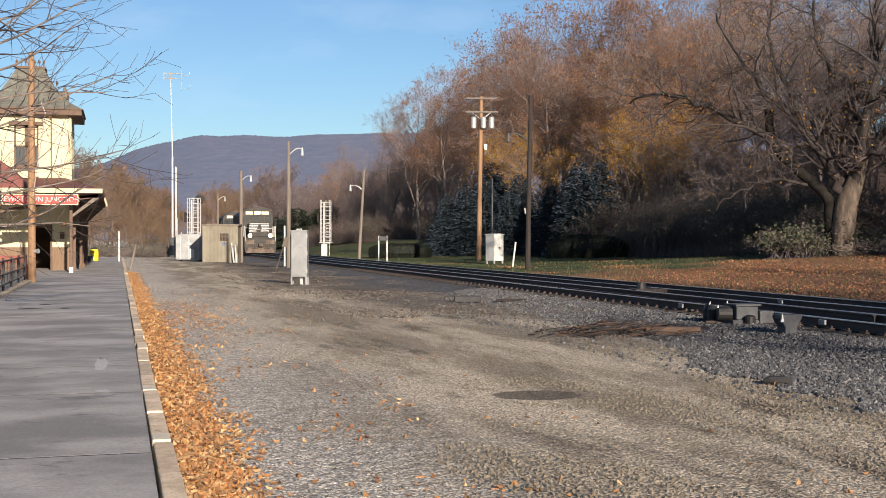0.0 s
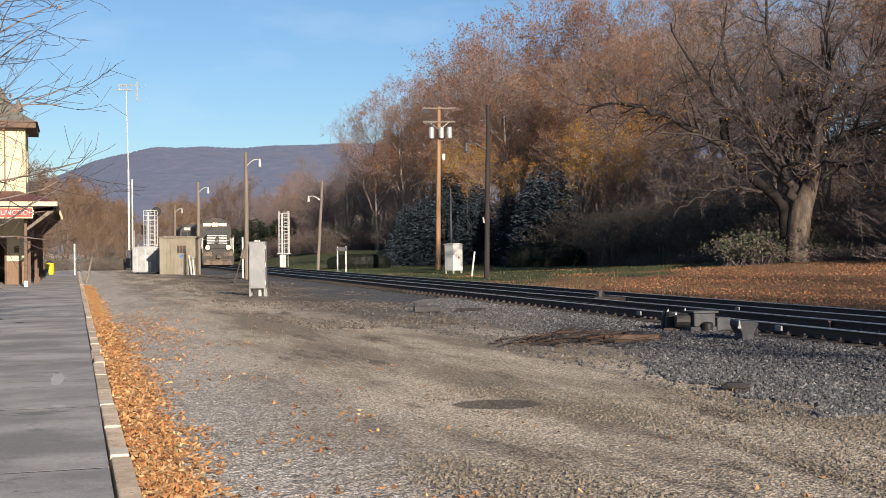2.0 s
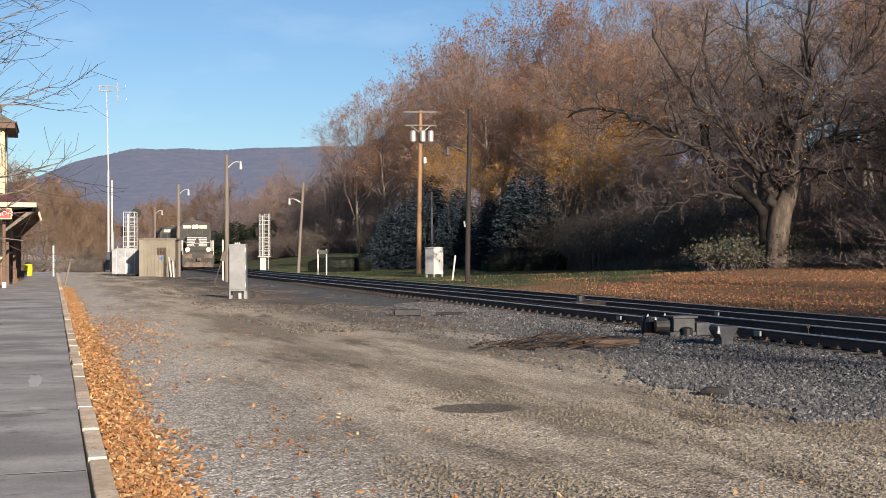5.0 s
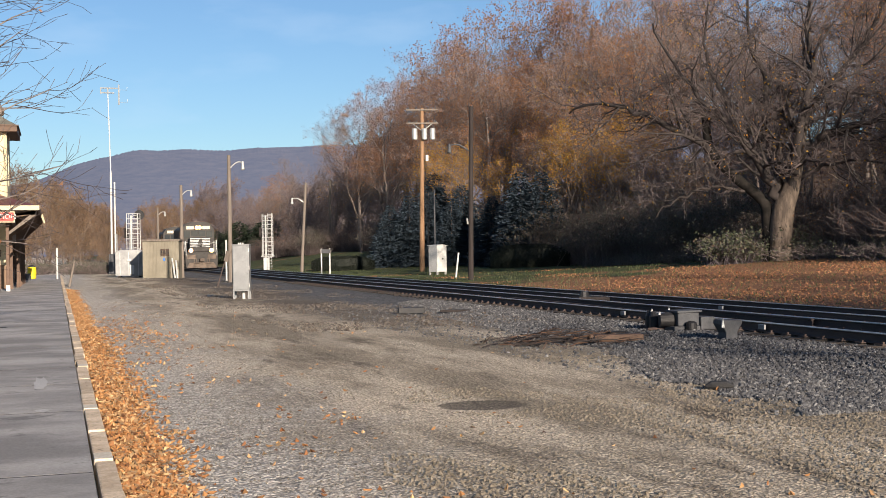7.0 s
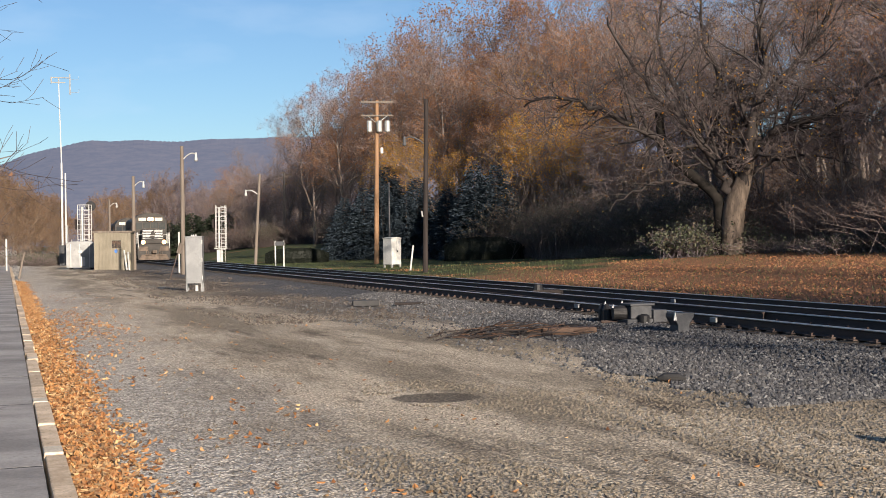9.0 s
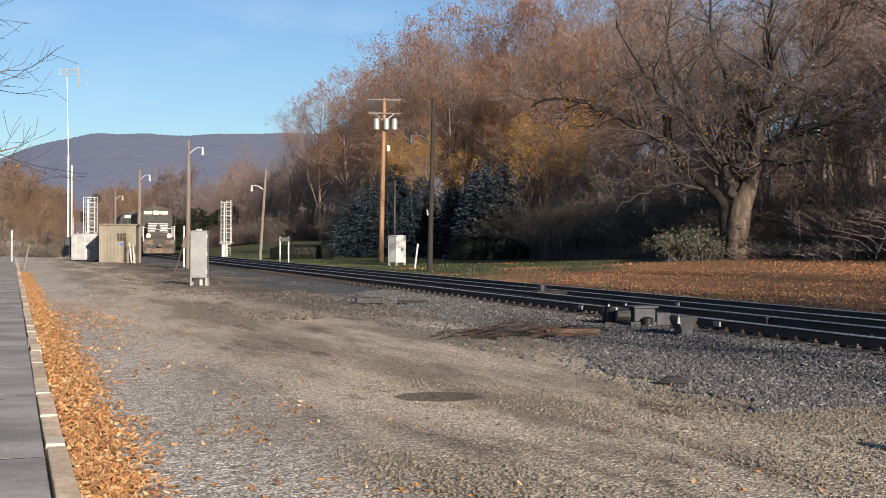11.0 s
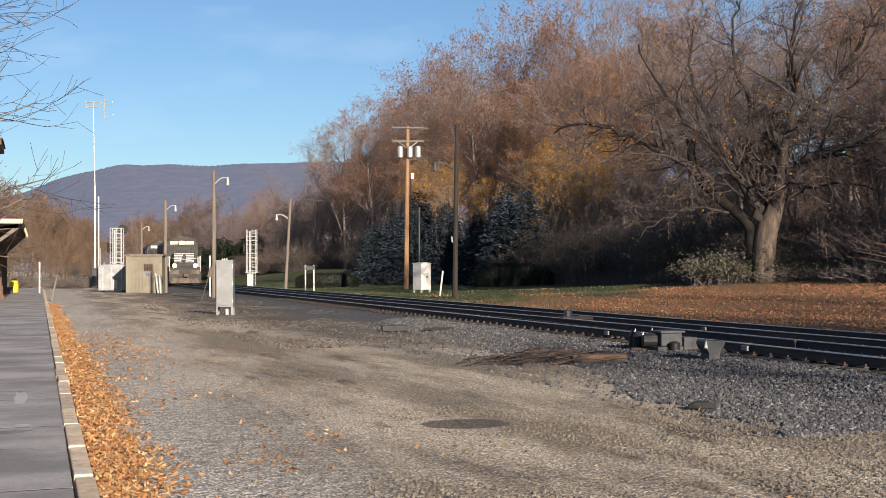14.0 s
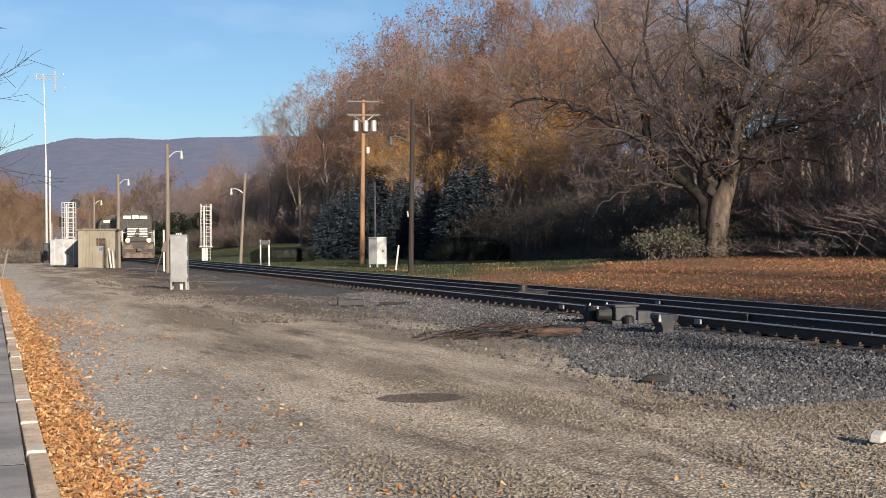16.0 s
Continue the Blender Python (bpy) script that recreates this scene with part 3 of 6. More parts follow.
def build_woods():
    rnd = random.Random(11)
    protos = {
        "bare": bare_tree("bare_tree", 3, 20, 0.32, "tall leafless hardwood with purple-brown twigs on the bank", M_brownleaf, 700, 0.13, kids=(10, 6, 5, 5), twig=M_twigpale),
        "bare2": bare_tree("bare_tree", 9, 18, 0.28, "slender hardwood with thin clinging brown leaves", M_brownleaf, 3600, 0.16, kids=(10, 6, 5, 5), twig=M_twigpale),
        "rust": bare_tree("rust_leaved_tree", 21, 20, 0.34, "tall hardwood with thin rust-orange autumn leaves", M_rust, 7500, 0.19, kids=(11, 6, 5, 5), twig=M_twigpale),
        "gold": bare_tree("gold_leaved_tree", 33, 15, 0.24, "hardwood with golden yellow autumn leaves", M_gold, 4200, 0.18, kids=(10, 6, 5, 4), twig=M_twigpale),
        "small": bare_tree("young_bare_tree", 41, 10, 0.12, "young brown-leaved tree at the edge of the woods", M_brownleaf, 800, 0.13, kids=(10, 6, 5, 4), fork=0.12, thin=0.008),
    }
    spots = {k: [] for k in protos}
    # front row along the bank, then rows up the slope
    y = 44.0
    while y < 260:
        for row in range(2 if y < 86 else 5 if y < 190 else 3):
            x = 41 + 3.5 * step(y, 46, 56) * (1 - step(y, 100, 112)) + row * 8.0 + rnd.uniform(-2.5, 2.5) + max(0, (y - 180) * 0.02)
            yy = y + rnd.uniform(-3, 3)
            band = yy / x
            if (row == 0 and yy < 50) or band < 1.08 or (60 < yy < 87 and rnd.random() < 0.6):
                continue
            u = rnd.random()
            if 2.0 < band < 3.3:
                k = "rust" if u < 0.55 else "gold" if u < 0.70 else "bare2"
            elif band >= 3.3:
                k = "rust" if u < 0.10 else "bare2" if u < 0.25 else "bare"
            else:
                k = "bare" if u < 0.45 else "bare2" if u < 0.8 else "rust"
            spots[k].append((x, yy, rnd.uniform(0.80, 1.1) * (0.95 if row == 0 else 1.05) * (0.64 + 0.36 * step(yy, 84, 92)) * (1 - 0.40 * step(yy, 125, 185)), rnd.uniform(0, 360)))
        y += 6.5 + 0.05 * max(0, y - 60)
    # the woods go on beside the eye: unseen trees added to shade the bank's foot
    y = 6.0
    while y < 34:
        spots["bare" if int(y) % 3 else "bare2"].append((45 + rnd.uniform(-2.5, 2.5), y + rnd.uniform(-2, 2), rnd.uniform(0.8, 0.95), rnd.uniform(0, 360)))
        y += 9.0
    y = 36.0
    while y < 90:
        spots["small"].append((39.5 + 3.5 * step(y, 52, 64) + rnd.uniform(-1.5, 3.0), y, rnd.uniform(0.7, 1.1), rnd.uniform(0, 360)))
        y += rnd.uniform(3.4, 5.2)
    # the tongue of woods behind the far lawn
    for a, d, k, sc in ((8.8, 200, "bare", 0.44), (9.8, 186, "bare", 0.50), (10.8, 172, "bare", 0.56), (11.7, 178, "bare", 0.62), (12.5, 160, "bare", 0.66), (13.2, 172, "gold", 0.85),
                        (14.0, 156, "bare", 0.74), (15.0, 152, "bare", 0.80), (16.2, 160, "rust", 0.9), (17.2, 144, "bare2", 0.9), (18.3, 146, "rust", 0.95)):
        spots[k].append((d * math.sin(radians(a)), d * math.cos(radians(a)), sc, rnd.uniform(0, 360)))
    for i in range(15):
        a, d = 8.6 + 9.2 * i / 14, rnd.uniform(134, 150) + 30 * (1 - i / 14)
        spots["small"].append((d * math.sin(radians(a)), d * math.cos(radians(a)), rnd.uniform(0.5, 0.8), rnd.uniform(0, 360)))
    spots["gold"] += [(39, 91.5, 0.72, 70), (41, 88.5, 0.78, 160), (43.2, 87, 0.72, 250), (37.5, 103, 0.68, 310), (35.5, 110, 0.7, 30), (45, 102, 1.0, 40), (43.5, 88, 0.8, 200)]
    spots["rust"] += [(40, 108, 0.7, 10), (37.5, 115, 0.72, 120), (42.5, 98, 0.72, 220), (33.5, 122, 0.72, 75), (45, 92, 0.75, 300), (31.5, 128, 0.66, 15), (44, 122, 1.0, 10), (48, 132, 1.0, 200), (52, 120, 1.1, 90)]
    spots["bare2"] += [(52, 64, 0.8, 30), (56, 69, 0.85, 140), (49.5, 60, 0.68, 260), (58, 76, 0.9, 75), (60, 71, 0.9, 310)]
    for k, p in protos.items():
        plant_all(p, spots[k])
    # scrub beyond the end of the platform
    scrub = bare_tree("scrub_tree", 55, 10, 0.12, "tangled rust-brown scrub tree beyond the yard", M_brownleaf, 2600, 0.15, kids=(13, 7, 6, 5), fork=0.05, twig=M_twigtan, thin=0.012)
    scrub["group"] = "scrub trees past the platform"
    sp = [(-1.5, 150, 1.0, 10), (3.0, 158, 0.95, 80), (-6, 165, 1.25, 200), (8.0, 172, 0.8, 120), (-11, 158, 1.3, 300), (0.5, 138, 0.55, 30), (5.5, 146, 0.5, 250), (-4, 140, 0.7, 170),
          (14, 190, 0.9, 12), (20, 215, 1.0, 70), (-1, 185, 1.3, 44), (28, 240, 1.1, 190), (9, 230, 1.1, 99), (3, 240, 1.2, 5), (36, 225, 1.0, 310)]
    plant_all(scrub, sp)
    # leafless woods in the distance
    far = bare_tree("distant_tree", 61, 13, 0.2, "distant leafless grey-brown tree of the valley woods", M_brownleaf, 700, 0.2, kids=(12, 7, 5, 4), fork=0.08, twig=M_twig, thin=0.02)
    far["group"] = "distant valley trees"
    fs = []
    for i in range(80):
        d = rnd.uniform(230, 400)
        a = radians(-6 + 21 * (i + rnd.random()) / 80)
        fs.append((d * math.sin(a), d * math.cos(a), rnd.uniform(0.7, 1.15), rnd.uniform(0, 360)))
    plant_all(far, [f for f in fs if not 9 < f[0] < 21])


build_woods()


def smooth_path(pts, n=4):
    """A rounded line through the points."""
    pts = [Vector(p) for p in pts]
    out = []
    for i in range(len(pts) - 1):
        a, b, c, d = pts[max(i - 1, 0)], pts[i], pts[i + 1], pts[min(i + 2, len(pts) - 1)]
        for k in range(n):
            t = k / n
            out.append(0.5 * (2 * b + (c - a) * t + (2 * a - 5 * b + 4 * c - d) * t * t + (3 * b - a - 3 * c + d) * t ** 3))
    return out + [pts[-1]]


def build_big_tree():
    gr = Grower(77, sides=(12, 9, 6, 4, 3), segs=(4, 10, 7, 5, 3))
    rnd = gr.r
    bx, by = 34.65, 52.8
    right, ahead, up = Vector((0.83, -0.56, 0)), Vector((0.56, 0.83, 0)), Vector((0, 0, 1))

    def at(p):
        return right * p[0] + up * p[1] + ahead * p[2]
    butt = Geo()
    butt.tube(smooth_path([at((0.05, -0.4, 0)), at((0.02, 0.4, 0)), at((0.05, 1.6, 0)), at((0.22, 2.7, 0)), at((0.55, 3.6, 0.05)), at((0.95, 5.2, 0.1)), at((1.25, 7.2, 0.2))]),
              [0.78 - 0.5 * step(i, 0, 3) + 0.28 * step(i, 0, 3) - 0.34 * step(i, 10, 24) for i in range(25)], 16)
    dark = Geo()
    dark.tube(smooth_path([at((-0.62, -0.4, 0.1)), at((-0.6, 0.8, 0.1)), at((-0.62, 2.0, 0.1)), at((-0.8, 3.0, 0)), at((-2.1, 4.2, -0.2)), at((-2.9, 5.0, -0.3)), at((-3.4, 5.9, -0.4)), at((-3.55, 7.4, -0.4))]),
              [0.31 - 0.10 * i / 28 for i in range(29)], 12)
    # great limbs: points sideways, upwards and away from the foot, then the thickness at the start
    limbs = [
        ([(-3.1, 5.4, -0.3), (-4.2, 6.2, -0.6), (-6.6, 7.5, -1.0), (-8.6, 8.2, -1.2), (-10.4, 7.9, -1.0)], 0.20, 1.0),
        ([(0.1, 2.8, 0), (-0.5, 3.9, -0.3), (-1.4, 5.6, -0.8), (-2.9, 7.4, -1.0), (-4.6, 9.4, -1.0), (-6.2, 12.2, -0.5)], 0.24, 1.0),
        ([(0.1, 2.9, 0.1), (-0.1, 4.6, 0.4), (-0.7, 6.8, 0.9), (-0.6, 9.0, 1.0), (-1.4, 11.5, 1.2), (-1.2, 14.5, 1.0)], 0.23, 1.0),
        ([(0.5, 3.4, 0), (0.85, 5.0, -0.4), (1.15, 7.0, -0.6), (1.7, 9.4, -0.4), (1.5, 12.0, 0), (2.2, 14.8, 0.3)], 0.26, 1.0),
        ([(0.9, 5.0, 0.1), (1.9, 5.9, -0.5), (3.2, 6.5, -1.0), (5.0, 7.0, -1.4), (6.6, 8.3, -1.5), (8.4, 8.9, -1.2)], 0.18, 1.0),
        ([(1.1, 6.6, 0.2), (2.3, 8.6, 0.5), (3.9, 10.4, 0.8), (5.2, 12.9, 0.9), (6.4, 14.2, 1.0)], 0.18, 1.0),
        ([(-1.7, 3.5, -0.2), (-3.2, 3.8, -0.9), (-4.7, 3.2, -1.4), (-6.0, 2.3, -1.7)], 0.08, 0.28),
        ([(-1.2, 5.2, -0.6), (-2.6, 8.3, 0.5), (-3.6, 10.8, 1.2), (-3.4, 13.6, 1.6)], 0.17, 1.0),
        ([(0.7, 4.2, 0.3), (2.6, 4.9, 1.5), (4.6, 5.0, 2.2), (6.4, 4.3, 2.4)], 0.10, 0.4),
    ]
    for pts, r, full in limbs:
        p = [q + Vector((rnd.gauss(0, 0.07), rnd.gauss(0, 0.07), rnd.gauss(0, 0.07))) * min(1, i) for i, q in enumerate(smooth_path([at(q) for q in pts], 5))]
        n = len(p)
        rad = [max(0.03, r * 1.2 * (1 - 0.84 * i / (n - 1))) for i in range(n)]
        gr.wood.tube(p, rad, 9)
        for k in range(int((7 + n * 0.75) * full)):
            t = 0.16 + 0.84 * (k + rnd.random()) / ((7 + n * 0.75) * full)
            i = min(n - 2, int(t * (n - 1)))
            d = (p[i + 1] - p[i]).normalized()
            side = d.cross(Vector((rnd.gauss(0, 1), rnd.gauss(0, 1), rnd.gauss(0, 1)))).normalized()
            a = radians(rnd.uniform(30, 75))
            gr.branch(p[i], d * math.cos(a) + side * math.sin(a), rnd.uniform(2.2, 4.6) * (1.1 - 0.4 * t), max(0.02, rad[i] * rnd.uniform(0.3, 0.55)), 2, 4, (0, 0, 9, 8),
                      wander=0.24, up=0.05, spread=(28, 68), taper=0.2, start=0.15, thin=0.009, shrink=(0.34, 0.6))
    t = thing("spreading_tree", bx, by, ground_z(bx, by), "huge forked leafless tree with pale trunk and sweeping limbs", "tree")
    part("trunk", butt, M_barkpale, t, "pale flaking trunk", smooth=True)
    # this stem is coloured far darker than the trunk beside it
    part("second_trunk", dark, M_stemblack, t, "near-black ivy-clad stem", smooth=True)
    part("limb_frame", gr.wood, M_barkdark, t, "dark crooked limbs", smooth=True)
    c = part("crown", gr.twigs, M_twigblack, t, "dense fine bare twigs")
    part("foliage", gr.leaves(1900, 0.11, 0.3), M_gold, c, "few clinging yellow-brown leaves")
    # bare trees: one by the woods, the rest unseen behind the eye, added for shade
    o = bare_tree("bare_tree", 91, 17, 0.36, "leafless hardwood with crooked dark limbs beside the lawn", kids=(12, 7, 6, 5), fork=0.15, wood=M_barkdark)
    plant_all(o, [(48, 51, 1.0, 20), (16.5, -14, 0.7, 40), (23, -9, 0.85, 160), (31, -16, 1.0, 190), (27, -32, 1.1, 145)])


build_big_tree()


def conifer(seed, h, w, power=0.62):
    rnd = random.Random(seed)
    g, wood = Geo(), Geo()
    wood.tube([(0, 0, -0.2), (0, 0, h * 0.5), (0, 0, h)], [0.16, 0.1, 0.015], 7)
    z = 0.1
    while z < h:
        t = z / h
        reach = w * (1 - t) ** power * (0.88 + 0.12 * rnd.random()) + 0.08
        n = max(6, int(22 * (1 - t) + 6))
        for k in range(n):
            a = 6.283 * (k + rnd.random()) / n
            ln = reach * rnd.uniform(0.66, 1.12)
            dx, dy = math.cos(a), math.sin(a)
            m = max(3, int(ln / 0.17))
            for j in range(m // 3, m):
                s = (j + 0.6) / m
                px, py = dx * ln * s, dy * ln * s
                pz = z + 0.20 * ln * s * (1 - 1.2 * s) + rnd.gauss(0, 0.05)
                for side in (-1, 1, 0):
                    L = 0.40 * (1.15 - 0.5 * s) * rnd.uniform(0.7, 1.25)
                    ang = a + side * rnd.uniform(0.4, 1.0)
                    ex, ey = math.cos(ang) * L, math.sin(ang) * L
                    roll = rnd.uniform(-0.9, 0.9)
                    ox, oy, oz = -math.sin(ang) * 0.085 * math.cos(roll), math.cos(ang) * 0.085 * math.cos(roll), 0.085 * math.sin(roll)
                    dz = rnd.uniform(-0.12, 0.08)
                    g.add([(px, py, pz), (px + ex * 0.5 + ox, py + ey * 0.5 + oy, pz + dz * 0.3 + oz), (px + ex, py + ey, pz + dz), (px + ex * 0.5 - ox, py + ey * 0.5 - oy, pz + dz * 0.3 - oz)], [(0, 1, 2), (0, 2, 3)])
        z += 0.17 + 0.04 * (1 - t)
    return wood, g


def build_evergreens():
    for seed, w, spots in ((5, 3.3, [(35.5, 90.6, 0.93, 0), (30.0, 103.7, 0.78, 150), (34.5, 102.3, 0.88, 70), (33.3, 107.0, 1.02, 210), (37.6, 96, 0.72, 33)]),
                           (17, 3.6, [(36.9, 89.6, 0.92, 40), (31.6, 103.0, 0.80, 260), (28.7, 105.4, 0.68, 20), (34.9, 95.5, 0.72, 190), (33.0, 100.8, 0.70, 310)])):
        wood, g = conifer(seed, 8.2, w)
        t = thing("blue_spruce", 0, 0, 0, "dense dark blue-green spruce at the lawn's edge", "conifer", "spruces on the lawn")
        part("trunk", wood, M_bark, t)
        part("crown", g, M_spruce, t)
        plant_all(t, spots)
    wood, g = conifer(12, 5.6, 3.6, 0.42)
    t = thing("dark_cedar", 0, 0, 0, "dark green bushy cedar beyond the tracks", "conifer", "cedars past the tracks")
    part("trunk", wood, M_bark, t)
    part("crown", g, M_cedar, t)
    plant_all(t, [(23.6, 165, 0.95, 60), (26.0, 160, 0.85, 100), (21.6, 172, 0.8, 200), (28.2, 166, 0.9, 20)])
    # clipped hedges
    rnd = random.Random(8)
    for (x, y, ln, h, d, turn) in ((33.65, 84.1, 6.0, 1.75, 2.0, -15), (23.5, 102.0, 5.4, 1.25, 1.8, -15)):
        t = thing("clipped_hedge", x, y, ground_z(x, y), "clipped evergreen hedge on the lawn, shade put into its colour", "hedge", "clipped hedges", turn=turn)
        core, g = Geo(), Geo()
        n = 22
        prof = [(-0.42, 0.0), (-0.5, 0.35), (-0.5, 0.85), (-0.42, 0.98), (0.42, 0.98), (0.5, 0.85), (0.5, 0.35), (0.42, 0.0)]
        vs = []
        for i in range(n + 1):
            u = -0.5 + i / n
            e = 1 - 0.93 * (abs(u) * 2) ** 3.4
            for a, b in prof:
                vs.append((u * ln, a * d * e * (1 + 0.08 * noise.noise((u * 9, a * 5, b * 3))), b * h * (0.97 + 0.05 * noise.noise((u * 7, a, 4.0))) * (0.6 + 0.4 * e)))
        k = len(prof)
        core.add(vs, [(i * k + j, i * k + (j + 1) % k, (i + 1) * k + (j + 1) % k, (i + 1) * k + j) for i in range(n) for j in range(k)] + [tuple(range(k)), tuple(n * k + j for j in range(k - 1, -1, -1))])
        places = []
        for _ in range(6500):
            i, j = rnd.randrange(n), rnd.randrange(k)
            p = Vector(vs[i * k + j]).lerp(Vector(vs[(i + 1) * k + j]), rnd.random()).lerp(Vector(vs[i * k + (j + 1) % k]).lerp(Vector(vs[(i + 1) * k + (j + 1) % k]), rnd.random()), rnd.random())
            places.append(p * 1.0 + Vector((rnd.gauss(0, 0.03), rnd.gauss(0, 0.03), rnd.gauss(0, 0.03))))
        add_leaves(g, places, 0.13, rnd)
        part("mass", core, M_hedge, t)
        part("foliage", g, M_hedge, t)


build_evergreens()


def shrub(name, seed, label, h, w, twigs, leaves, leafm, leaf, twig=M_twig):
    rnd = random.Random(seed)
    g, lf = Geo(), Geo()
    tips = []
    for _ in range(twigs):
        a, s = rnd.uniform(0, 6.283), rnd.random() ** 0.6
        bx, by = rnd.gauss(0, w * 0.22), rnd.gauss(0, w * 0.22)
        hh = h * rnd.uniform(0.5, 1.0) * (1 - 0.45 * s)
        p0 = Vector((bx, by, -0.1))
        p1 = p0 + Vector((math.cos(a) * w * s * 0.25, math.sin(a) * w * s * 0.25, hh * 0.6))
        p2 = p1 + Vector((math.cos(a) * w * s * 0.3 + rnd.gauss(0, 0.12), math.sin(a) * w * s * 0.3 + rnd.gauss(0, 0.12), hh * 0.4 * rnd.uniform(0.2, 1)))
        g.tube([p0, p1, p2], [0.016, 0.011, 0.005], 3, cap=False)
        tips += [p1, p2, p1.lerp(p2, 0.5)]
        for _k in range(3):
            q = p1.lerp(p2, rnd.random())
            e = q + Vector((rnd.gauss(0, 0.3), rnd.gauss(0, 0.3), rnd.uniform(0, 0.4)))
            g.tube([q, e], [0.007, 0.004], 3, cap=False)
            tips.append(e)
    add_leaves(lf, [rnd.choice(tips) + Vector((rnd.gauss(0, 0.12), rnd.gauss(0, 0.12), rnd.gauss(0, 0.12))) for _ in range(leaves)], leaf, rnd)
    t = thing(name, 0, 0, 0, label, "shrub", "brush along the woods")
    part("thicket", g, twig, t)
    part("foliage", lf, leafm, t)
    return t


def build_brush():
    rnd = random.Random(19)
    a = shrub("bare_brush", 1, "tangled brown leafless brush at the wood's edge", 3.6, 4.2, 460, 600, M_brownleaf, 0.09, M_twigdark)
    b = shrub("evergreen_shrub", 2, "broad-leaved evergreen shrub with glossy leaves", 2.0, 2.8, 240, 2600, M_shrub, 0.13)
    c = shrub("bramble", 3, "low olive bramble thicket beside the lawn", 1.3, 3.0, 260, 1400, M_shrub, 0.09, M_twigpale)
    v = shrub("vine_thicket", 4, "tall dark thicket hung with evergreen vines at the wood's edge", 6.4, 6.0, 620, 4600, M_vine, 0.14, M_twigdark)
    plant_all(v, [(39.0 + 1.2 * math.sin(i * 2.1), 60.0 + 3.4 * i, 0.78 + 0.26 * abs(math.sin(i * 1.7)), 47 * i) for i in range(9)] + [(33.5, 122, 0.8, 20), (29, 140, 0.7, 80), (37, 57, 0.62, 10), (41, 53, 0.8, 95), (43.5, 50, 0.75, 200)])
    sa, sb, sc = [], [], []
    y = 30.0
    while y < 200:
        for r in range(3):
            sa.append((38.3 + 3.2 * step(y, 52, 64) + r * 2.6 + rnd.uniform(-1, 1), y + rnd.uniform(-1.2, 1.2), rnd.uniform(0.85, 1.45) * (1 - 0.25 * step(y, 55, 65)) + 0.15 * r, rnd.uniform(0, 360)))
        y += 2.8 if y < 95 else 6.0
    for i in range(9):
        sb.append((34.6 + rnd.uniform(-1.8, 2.2), 54.4 + rnd.uniform(-1.5, 4.0), rnd.uniform(0.6, 1.15), rnd.uniform(0, 360)))
    for i in range(5):
        sb.append((39 + rnd.uniform(-1.5, 1.5), 40 + rnd.uniform(-4, 7), rnd.uniform(0.6, 1.0), rnd.uniform(0, 360)))
    y = 34.0
    while y < 82:
        sc.append((36.6 + rnd.uniform(-0.9, 0.9) + (1.2 if y > 60 else 0), y, rnd.uniform(0.6, 1.1), rnd.uniform(0, 360)))
        y += rnd.uniform(1.6, 2.6)
    sc += [(rnd.uniform(-7, 9), rnd.uniform(118, 140), rnd.uniform(0.8, 1.3), rnd.uniform(0, 360)) for _ in range(12)]
    for i in range(22):
        d = 126 + 34 * (1 - i / 21) + rnd.uniform(-2, 2)
        an = radians(8.8 + 8.6 * i / 21)
        sa.append((d * math.sin(an), d * math.cos(an), rnd.uniform(0.8, 1.3), rnd.uniform(0, 360)))
    plant_all(a, sa)
    plant_all(b, sb)
    plant_all(c, sc)


build_brush()


def build_hanging_vines():
    rnd = random.Random(23)
    t = thing("hanging_vines", 38.2, 48.6, ground_z(38.2, 48.6), "pale dead vines and broken boughs hanging at the wood's edge", "vines")
    right, up = Vector((0.79, -0.61, 0)), Vector((0, 0, 1))
    for i in range(16):
        p = right * rnd.uniform(-3.6, 2.6) + up * rnd.uniform(1.6, 5.2) + Vector((rnd.gauss(0, 0.5), rnd.gauss(0, 0.5), 0))
        pts, d = [p], (right * rnd.gauss(0, 0.6) - up * rnd.uniform(0.2, 1.0)).normalized()
        for _ in range(9):
            d = (d + right * rnd.gauss(0, 0.42) + up * rnd.gauss(-0.05, 0.35) + Vector((rnd.gauss(0, 0.2), rnd.gauss(0, 0.2), 0))).normalized()
            q = pts[-1] + d * rnd.uniform(0.16, 0.30)
            pts.append(Vector((q.x, q.y, max(0.05, q.z))))
        g = Geo()
        r = rnd.uniform(0.014, 0.028)
        g.tube(smooth_path(pts, 3), [r * (1 - 0.7 * k / 27) for k in range(28)], 6)
        part("vine", g, M_deadwood, t, smooth=True)


build_hanging_vines()


